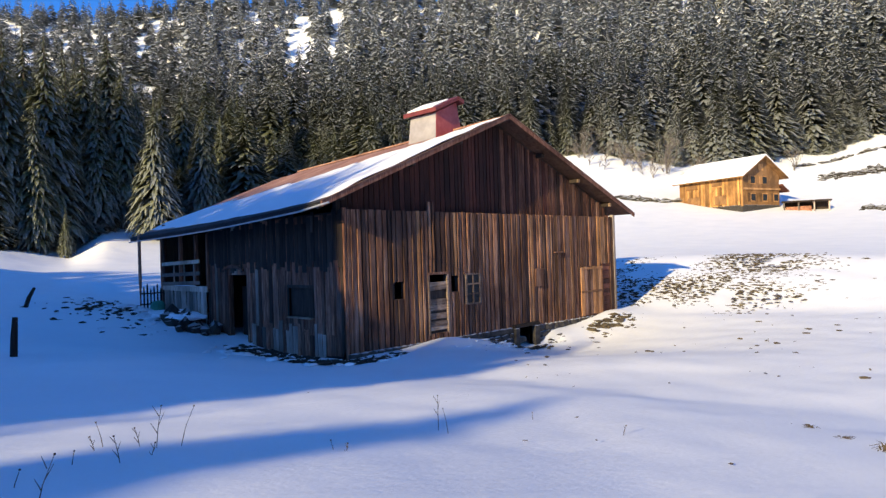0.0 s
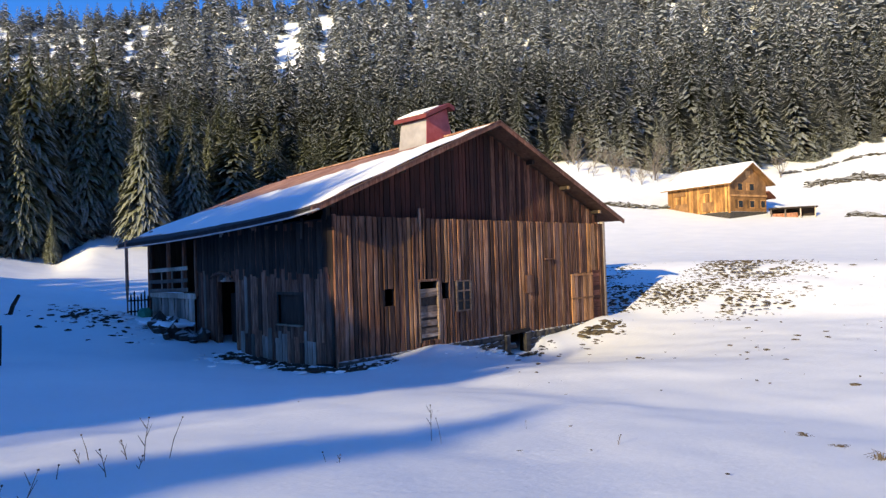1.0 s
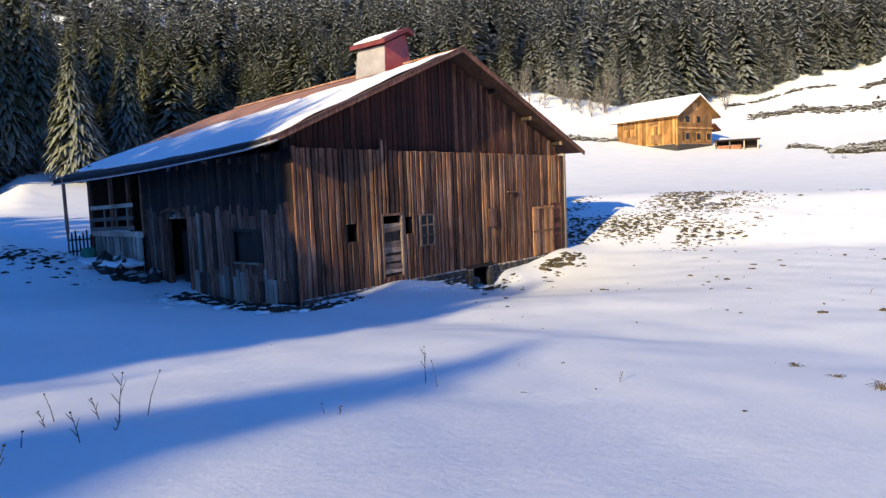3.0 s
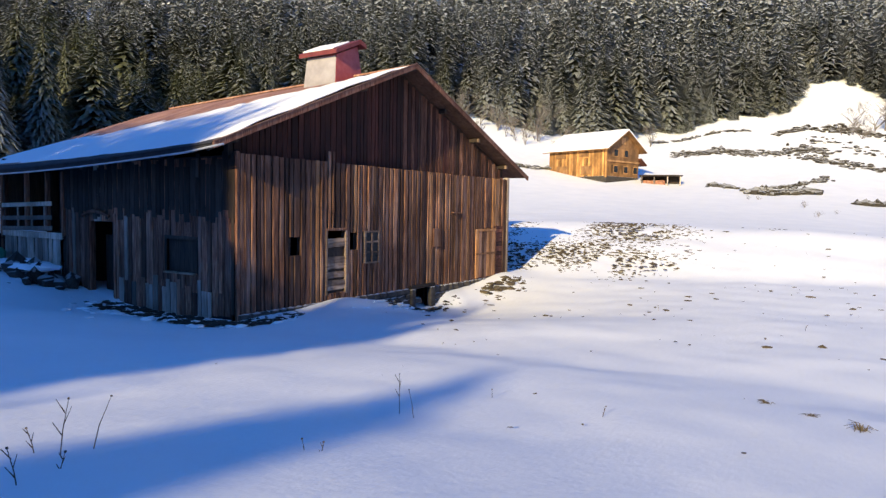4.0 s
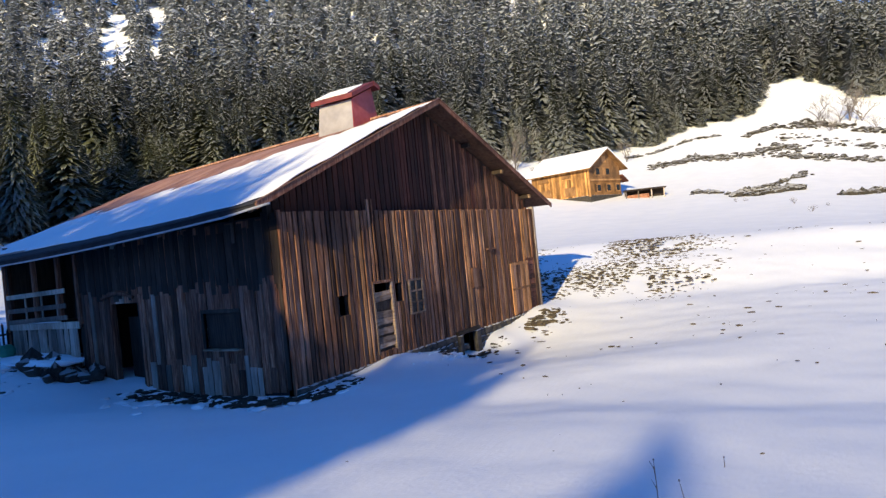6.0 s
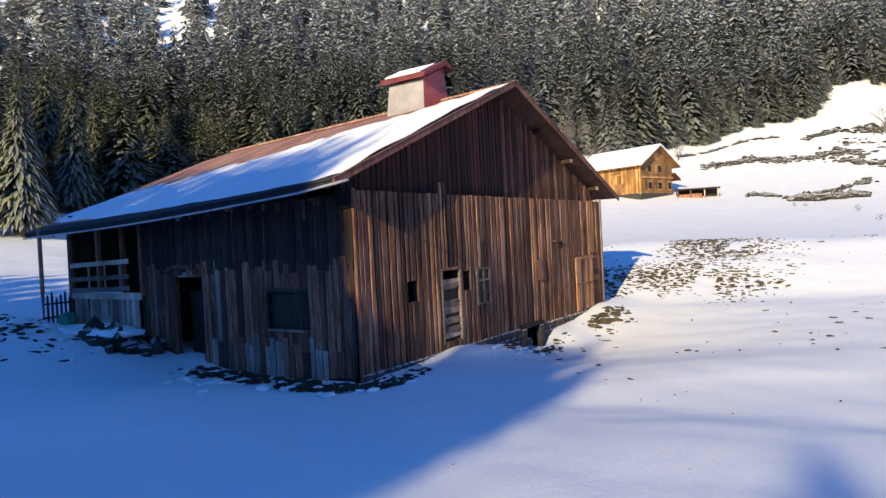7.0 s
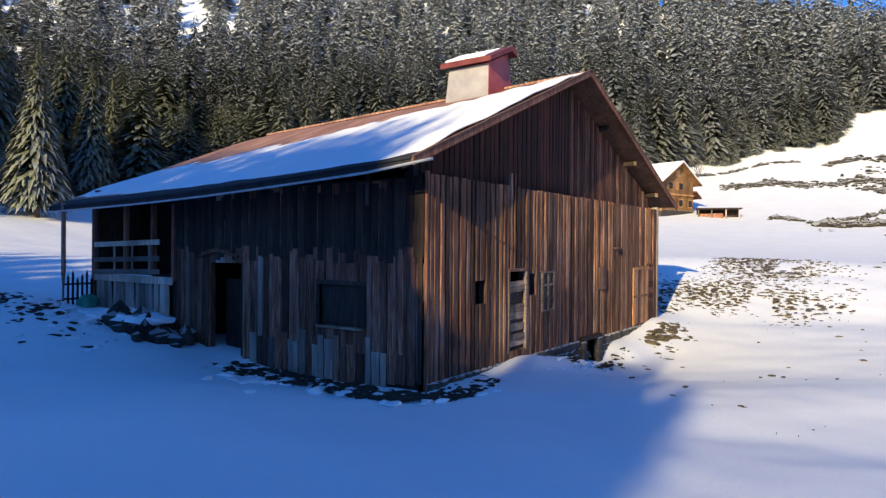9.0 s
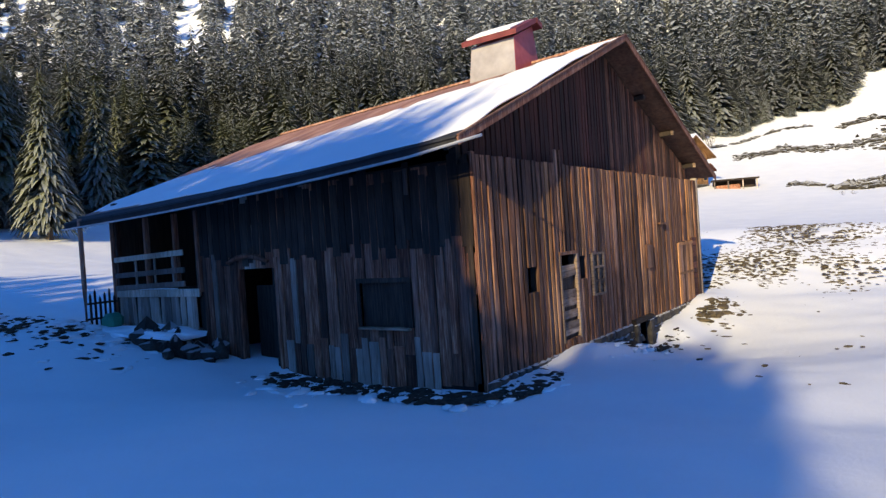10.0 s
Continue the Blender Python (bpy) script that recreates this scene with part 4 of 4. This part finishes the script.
walls = part("wall", mesh_of("wall", [(-CL, 0, -1), (0, 0, -1), (0, CW, -1), (-CL, CW, -1), (-CL, 0, CE), (0, 0, CE), (0, CW, CE), (-CL, CW, CE), (0, CW / 2, CR), (-CL, CW / 2, CR)],
             [(0, 1, 5, 4), (1, 2, 6, 8, 5), (2, 3, 7, 6), (3, 0, 4, 9, 7), (4, 5, 8, 9), (6, 7, 9, 8), (3, 2, 1, 0)]), M_CHALET, chalet)
part("base", box(-CL - 0.05, 0.05, -0.06, CW + 0.06, -1.2, 0.5, 0.03), M_STONE, chalet, "low pale stone base")
slope = math.hypot(CW / 2 + 0.8, (CR - CE) * (CW / 2 + 0.8) / (CW / 2))
for s in (0, 1):
    k = (CR - CE) / (CW / 2)
    ya, yb = (-0.8, CW / 2) if s == 0 else (CW / 2, CW + 0.8)
    za, zb = (CE - 0.8 * k, CR) if s == 0 else (CR, CE - 0.8 * k)
    vs = [(-CL - 0.6, ya, za), (0.9, ya, za), (0.9, yb, zb), (-CL - 0.6, yb, zb)]
    rf = part("roof", mesh_of("roof", vs + [(x, y, z + 0.16) for x, y, z in vs], [(3, 2, 1, 0), (4, 5, 6, 7), (0, 1, 5, 4), (1, 2, 6, 5), (2, 3, 7, 6), (3, 0, 4, 7)]), M_CHDARK, chalet)
    vs = [(x * 0.995, y, z + 0.165) for x, y, z in vs]
    part("roof_snow", mesh_of("roof_snow", vs + [(x, y, z + 0.2) for x, y, z in vs], [(3, 2, 1, 0), (4, 5, 6, 7), (0, 1, 5, 4), (1, 2, 6, 5), (2, 3, 7, 6), (3, 0, 4, 7)]), M_SNOW, rf, "thick clean snow")
u = -CL + 0.02
while u < -0.1:                                   # boards of the long side
    part("plank", box(u, u + 0.31, -0.05, -0.005, 0.5, CE - 0.05, 0.008), M_CHALET, walls)
    u += 0.34
for x0, x1, z0, z1 in ((-8.9, -7.0, 3.3, 4.0), (-4.6, -2.9, 3.3, 4.0), (-8.7, -6.6, 0.8, 2.1), (-4.2, -2.4, 0.8, 2.0), (-10.0, -9.4, 0.5, 2.2)):
    sh = part("shutter", box(x0, x1, -0.12, -0.05, z0, z1, 0.015), M_CHDARK, chalet, "closed timber shutter")
    part("ledge", box(x0 - 0.1, x1 + 0.1, -0.16, -0.05, z0 - 0.12, z0, 0.01), M_CHALET, sh)
part("corner_board", box(-5.4, -5.1, -0.09, -0.05, 0.4, CE, 0.01), M_CHALET, chalet)
part("corner_board", box(-0.15, 0.1, -0.1, 0.1, 0.3, CE, 0.01), M_CHALET, chalet)
part("floor_band", box(0.0, 0.16, -0.05, CW + 0.05, 2.55, 2.8, 0.01), M_CHDARK, chalet)
for y in (1.6, 4.0, 6.3):
    for z in (0.95, 3.3):
        if z > 3 and y > 6:
            continue
        wd = part("window", box(0.0, 0.08, y, y + 1.1, z, z + 1.15, 0.012), M_CHALET, chalet)
        part("pane", box(0.075, 0.095, y + 0.12, y + 0.98, z + 0.12, z + 1.03), M_GLASS, wd)
        part("shutter", box(0.02, 0.1, y - 0.5, y - 0.04, z, z + 1.15, 0.01), M_CHDARK, wd)
part("gable_window", box(0.0, 0.09, CW / 2 - 0.5, CW / 2 + 0.5, 5.2, 6.1, 0.012), M_CHDARK, chalet)
# darker sheet over the gable end, its shade painted into the boards
part("gable_cladding", mesh_of("gable_cladding", [(0.03, 0.1, 2.8), (0.03, CW - 0.1, 2.8), (0.03, CW - 0.1, CE), (0.03, CW / 2, CR - 0.1), (0.03, 0.1, CE),
     (0.0, 0.1, 2.8), (0.0, CW - 0.1, 2.8), (0.0, CW - 0.1, CE), (0.0, CW / 2, CR - 0.1), (0.0, 0.1, CE)],
     [(0, 1, 2, 3, 4), (9, 8, 7, 6, 5)] + [(k, k + 5, (k + 1) % 5 + 5, (k + 1) % 5) for k in range(5)]), M_CHDARK, chalet)
part("lean_to_roof", mesh_of("lean_to_roof", [(-3.5, CW, 3.2), (0.5, CW, 3.2), (0.5, CW + 1.4, 2.3), (-3.5, CW + 1.4, 2.3), (-3.5, CW, 3.4), (0.5, CW, 3.4), (0.5, CW + 1.4, 2.5), (-3.5, CW + 1.4, 2.5)],
     [(3, 2, 1, 0), (4, 5, 6, 7), (0, 1, 5, 4), (1, 2, 6, 5), (2, 3, 7, 6), (3, 0, 4, 7)]), M_REDWOOD, chalet)

# low shed beside the chalet
sx, sy = 108.0, 17.6
shed = thing("shed", "low grey shed with an open front", "shed", at=(sx, sy, gz(sx, sy) - 0.3))
shed.rotation_euler = (0, 0, radians(-72))
shed.scale = (1.25, 1.25, 1.2)
part("roof", box(-2.9, 2.9, -1.2, 1.3, 1.35, 1.55, 0.02), M_DARK, shed)
part("wall", box(-2.7, 2.7, 0.9, 1.1, -0.5, 1.36, 0.01), M_DARK, shed)
for x in (-2.6, -0.9, 0.9, 2.6):
    part("post", box(x - 0.08, x + 0.08, -1.0, -0.84, -0.5, 1.36, 0.01), M_PALE, shed)
part("woodpile", box(-2.4, 0.6, -0.6, 0.6, -0.4, 0.8, 0.06, 0.06, rng), M_SIDE, shed)


# ---------------------------------------------------------------- stones, tufts, clutter
def rubble(name, label, spots, mat, category, squash=0.6, sides=1, lift=0.12, rough=0.45):
    """Many loose lumps joined: spots are x, y, size."""
    V, F = [], []
    bm = bmesh.new()
    bmesh.ops.create_icosphere(bm, subdivisions=sides, radius=0.5)
    bv = np.array([v.co[:] for v in bm.verts])
    bf = [[v.index for v in f.verts] for f in bm.faces]
    bm.free()
    r = np.random.RandomState(len(spots))
    for x, y, s in spots:
        k = len(V)
        p = bv * r.uniform(1 - rough, 1 + rough, bv.shape) * np.array([s * r.uniform(0.6, 2.0), s * r.uniform(0.45, 1.2), s * squash * r.uniform(0.6, 1.5)])
        t = r.uniform(0, 6.28)
        p = np.stack([p[:, 0] * math.cos(t) - p[:, 1] * math.sin(t) + x, p[:, 0] * math.sin(t) + p[:, 1] * math.cos(t) + y, p[:, 2] + gz(x, y) + s * squash * lift], 1)
        V.extend(p.tolist())
        F.extend([[i + k for i in f] for f in bf])
    me = mesh_of(name, V, F)
    if sides > 1:
        me.polygons.foreach_set("use_smooth", np.ones(len(me.polygons), bool))
    return solid(name, me, mat, label, category, kind="stuff")


def along(points, count, size, wide, r):
    out = []
    for _ in range(count):
        k = r.randrange(len(points) - 1)
        t = r.random()
        (xa, ya), (xb, yb) = points[k], points[k + 1]
        if noise.noise(Vector((xa + (xb - xa) * t, ya + (yb - ya) * t, 0)) * 0.45) < -0.25:
            continue                              # gaps where snow has drifted over
        out.append((xa + (xb - xa) * t + r.gauss(0, wide), ya + (yb - ya) * t + r.gauss(0, wide), size * r.uniform(0.5, 1.5)))
    return out


def polar(az, d):
    return (-11 + d * math.sin(radians(az)), -13 + d * math.cos(radians(az)))


rc = random.Random(8)
rubble("dry_stone_wall", "tumbled dry-stone wall crossing the snowy slope", along([(150.0, 32.5), (157.2, 28.3), (165.5, 20.5), (174.2, 12.4)], 190, 0.9, 0.3, rc), M_ROCK, "stone wall", 0.45, 1, 0.14)
rubble("dry_stone_wall", "ruined stone wall half buried in snow", along([(98.5, 45.5), (100.4, 42.7), (104.5, 38.0)], 210, 1.0, 0.45, rc), M_ROCK, "stone wall", 0.5, 1, 0.2)
rubble("rock_band", "long band of dark boulders showing through snow", along([(144, 24), (148, 14), (150, 10), (156, 0), (156, -6)], 330, 1.1, 1.5, rc), M_ROCK, "rocks", 0.45, 1, 0.2)
rubble("rock_band", "broken band of rock across the snowy slope", along([(149, -1), (146, -8), (145, -14), (144, -20)], 150, 1.1, 1.6, rc), M_ROCK, "rocks", 0.45, 1, 0.2)
rubble("rock_band", "scattered rocks high on the slope", along([(174, 7), (176, 2), (177, -4), (178, -9)], 120, 1.4, 0.9, rc), M_ROCK, "rocks", 0.45, 1, 0.2)
rubble("rock_band", "dark stony ledge below the bare trees", along([(181, -6), (181, -12), (178, -19), (176, -26)], 150, 1.6, 1.2, rc), M_ROCK, "rocks", 0.45, 1, 0.2)
rubble("rock_band", "loose stones on the steep snowy slope", along([(168, -2), (164, -10), (160, -18), (156, -26)], 90, 1.1, 2.2, rc), M_ROCK, "rocks", 0.4, 1, 0.2)
rubble("rock_outcrop", "low grey rock outcrop in the snow", along([(103.5, 2.3), (104.5, -1.0), (105.5, -4.0), (107.0, -6.8)], 260, 1.15, 0.6, rc), M_ROCK, "rocks", 0.6, 1, 0.3)
rubble("rock_outcrop", "thin line of stones above the outcrop", along([(113, 1.5), (114, -3.0), (122, -6.0), (128, -7.5)], 90, 0.9, 0.5, rc), M_ROCK, "rocks", 0.5, 1, 0.25)
rubble("rock_outcrop", "flat stony outcrop with snow caps", along([(97.5, -12.2), (99.0, -14.5), (101.0, -17.0), (102, -20.5)], 200, 1.05, 0.5, rc), M_ROCK, "rocks", 0.55, 1, 0.25)
rubble("rock_outcrop", "small heap of dark stones", along([(108.8, 9.3), (108.2, 7.2), (107.5, 5.4)], 60, 0.95, 0.6, rc), M_ROCK, "rocks", 0.5, 1, 0.2)

spots = []
while len(spots) < 3600:
    x, y = rc.uniform(13.5, 33), rc.uniform(-10, 9.5)
    e = ((x - 22.0) / 10.0) ** 2 + ((y - 0.4 + 0.16 * (x - 20)) / 6.4) ** 2
    if e < rc.uniform(0.25, 1.15) and not (x < 16.3 and y > -0.6) and noise.noise(Vector((x * 0.35, y * 0.5, 0))) > -0.42:
        spots.append((x, y, rc.uniform(0.05, 0.24)))
for _ in range(130):
    spots.append((rc.uniform(11.5, 16.5), -0.5 - abs(rc.gauss(0, 0.7)), rc.uniform(0.1, 0.42)))
for _ in range(190):
    spots.append((rc.uniform(2, 40), rc.uniform(-16, -1), rc.uniform(0.05, 0.22)))
for _ in range(45):
    spots.append((rc.uniform(-6, 12), rc.uniform(-14.5, -5.5), rc.uniform(0.03, 0.07)))
rubble("grass_tussocks", "brown dead grass tussocks poking through thin snow", spots, M_TUFT, "grass", 0.28)

spots = [(rc.uniform(-1.5, -0.15) * (0.4 + 0.6 * rc.random()), rc.uniform(-0.4, 5.6), rc.uniform(0.05, 0.28)) for _ in range(420)]
spots += [(rc.uniform(-0.4, 2.3), rc.uniform(-0.9, -0.1), rc.uniform(0.04, 0.24)) for _ in range(160)]
spots += [(rc.uniform(5.8, 10.2), -0.35 - abs(rc.gauss(0, 0.3)), rc.uniform(0.05, 0.22)) for _ in range(70)]
spots += [(rc.gauss(-2.4, 0.9), rc.gauss(12.4, 2.0), rc.uniform(0.06, 0.32)) for _ in range(150)]
rubble("thawed_earth", "dark thawed earth and litter along the barn wall", spots, M_EARTH, "earth", 0.3)
rubble("wall_stones", "loose dark stones below the veranda", along([(-0.75, 7.4), (-0.95, 9.0), (-0.95, 11.2)], 130, 0.5, 0.2, rc), M_WETROCK, "stones", 0.85, 1, 0.35, 0.35)

spots = [(-0.3 - abs(rc.gauss(0, 0.9)), rc.uniform(-0.8, 6.2), rc.uniform(0.08, 0.34)) for _ in range(80)]
spots += [(rc.uniform(0.3, 7.5), -0.3 - abs(rc.gauss(0, 0.5)), rc.uniform(0.06, 0.26)) for _ in range(50)]
spots += [(rc.gauss(-1.9, 0.8), rc.gauss(11.0, 2.4), rc.uniform(0.1, 0.45)) for _ in range(120)]
rubble("snow_lumps", "small lumps of slid snow along the barn walls", spots, M_SNOW, "snow", 0.36, 2, -0.1, 0.3)

# snow lying on the stone ledge below the veranda
bm = bmesh.new()
bmesh.ops.create_uvsphere(bm, u_segments=24, v_segments=12, radius=1.0)
for v in bm.verts:
    q = v.co.copy()
    v.co = Vector((-0.85 + 0.62 * q.x * (1 + 0.3 * noise.noise(q * 2.1)), 9.9 + 2.4 * q.y, 0.92 + 0.16 * q.z + 0.10 * noise.noise(q * 1.7)))
solid("snow_bank", bm, M_SNOW, "rounded snow bank lying on the stone ledge", "snow")

# picket fence between the veranda posts
fence = thing("picket_fence", "short dark picket fence closing the veranda end", "fence", at=(-1.0, 12.85, 0.9))
for k in range(7):
    x = 0.08 + k * 0.14
    h = 1.0 + 0.12 * math.sin(k * 2.1)
    part("picket", mesh_of("picket", [(x, 0, -0.1), (x + 0.06, 0, -0.1), (x + 0.06, 0.03, -0.1), (x, 0.03, -0.1), (x, 0, h), (x + 0.06, 0, h), (x + 0.06, 0.03, h), (x, 0.03, h), (x + 0.03, 0.015, h + 0.1)],
         [(3, 2, 1, 0), (0, 1, 5, 4), (1, 2, 6, 5), (2, 3, 7, 6), (3, 0, 4, 7), (4, 5, 8), (5, 6, 8), (6, 7, 8), (7, 4, 8)]), M_DARK, fence)
for z in (0.3, 0.75):
    part("rail", box(0.0, 1.0, 0.03, 0.06, z, z + 0.06, 0.006), M_DARK, fence)
solid("folded_tarp", box(-0.75, -0.25, 12.2, 12.7, gz(-0.5, 12.4) - 0.02, gz(-0.5, 12.4) + 0.42, 0.12, 0.05, rng), M_GREEN, "small green tarpaulin heap beside the fence", "tarpaulin")

# leaning stakes in the meadow
for x, y, h, lean, turn in ((-7.75, 2.7, 0.95, 4, 0.2), (-5.0, 14.2, 0.95, 38, 0.6)):
    z = gz(x, y)
    e = Vector((x + math.sin(radians(lean)) * h * math.cos(turn), y + math.sin(radians(lean)) * h * math.sin(turn), z + math.cos(radians(lean)) * h))
    st = thing("fence_stake", "old dark leaning fence stake in snow", "stake", "old fence stakes", at=(0, 0, 0))
    part("stake", mesh_of("stake", *tube([(x, y, z - 0.3), e.lerp(Vector((x, y, z)), 0.5), e], [0.085, 0.08, 0.06], 7)), M_DARK, st)

# dry plant stalks in the foreground
rs = random.Random(21)
STALKS = ((-6.15, -10.16, 0.62, 0), (-9.92, -9.65, 0.36, 0), (-9.63, -9.91, 0.62, 1), (-9.36, -9.79, 0.4, 1), (-7.93, -10.6, 0.34, 1), (-7.98, -10.5, 0.4, 0), (-4.75, -11.6, 0.34, 1), (-1.15, -10.9, 0.16, 1), (-2.2, -12.6, 0.2, 1),
          (-10.45, -10.83, 0.75, 1), (-10.45, -10.25, 0.4, 0), (-9.47, -9.0, 0.62, 0), (-9.16, -9.4, 0.95, 1), (-8.93, -9.37, 0.85, 0), (-9.23, -9.24, 0.5, 1), (-9.6, -9.2, 0.4, 1), (-6.08, -9.93, 0.85, 1), (-4.6, -10.2, 0.3, 0),
          (7.0, -12.67, 0.5, 1), (0.31, -6.6, 0.14, 1), (0.29, -6.31, 0.16, 1), (-3.59, -8.12, 0.2, 1), (10.1, -8.3, 0.4, 1), (-3.2, -7.9, 0.14, 0), (9.0, -12.0, 0.3, 1))
for x, y, h, forked in STALKS:
    h *= 0.5
    z = gz(x, y)
    t = thing("dry_stalk", "thin dry plant stalk standing in the snow", "plant", "dry stalks", at=(x, y, z - 0.06))
    ax, ay = rs.uniform(-0.25, 0.35) * h, rs.uniform(-0.25, 0.25) * h
    part("stem", mesh_of("stem", *tube([(0, 0, 0), (ax * 0.4, ay * 0.4, h * 0.55), (ax, ay, h)], [0.0045, 0.0035, 0.002], 5)), M_STALK, t)
    if forked:
        for k in range(3):
            q = 0.45 + 0.17 * k
            s = 1 if k % 2 else -1
            part("twig", mesh_of("twig", *tube([(ax * q * 0.8, ay * q * 0.8, h * q), (ax * q + s * 0.12 * h, ay * q + 0.05 * h, h * (q + 0.22))], [0.004, 0.002], 4)), M_STALK, t)
    bm = bmesh.new()
    bmesh.ops.create_icosphere(bm, subdivisions=1, radius=0.009)
    bmesh.ops.translate(bm, vec=(ax, ay, h), verts=bm.verts[:])
    part("seed_head", bm, M_STALK, t)

# bent clump of brown grass beside the walk
rg = random.Random(77)
for gx, gy, size in ((-3.4, -13.9, 0.12), (-2.9, -13.4, 0.09), (-2.3, -12.9, 0.10)):
    V, F = [], []
    for k in range(26):
        a, ln = rg.uniform(0, 6.28), size * rg.uniform(0.5, 1.3)
        px, py = rg.gauss(0, size * 0.2), rg.gauss(0, size * 0.2)
        dx, dy = math.cos(a) * ln, math.sin(a) * ln
        vs, fs = tube([(px, py, -0.05), (px + dx * 0.35, py + dy * 0.35, ln * 0.5), (px + dx, py + dy, ln * rg.uniform(0.15, 0.5))], [0.006, 0.005, 0.002], 4)
        F.extend(tuple(i + len(V) for i in f) for f in fs)
        V.extend(vs)
    tuft = solid("grass_tuft", mesh_of("grass_tuft", V, F), M_TUFT, "bent clump of dry brown grass in the snow", "grass", "grass tufts")
    tuft.location = (gx, gy, gz(gx, gy))
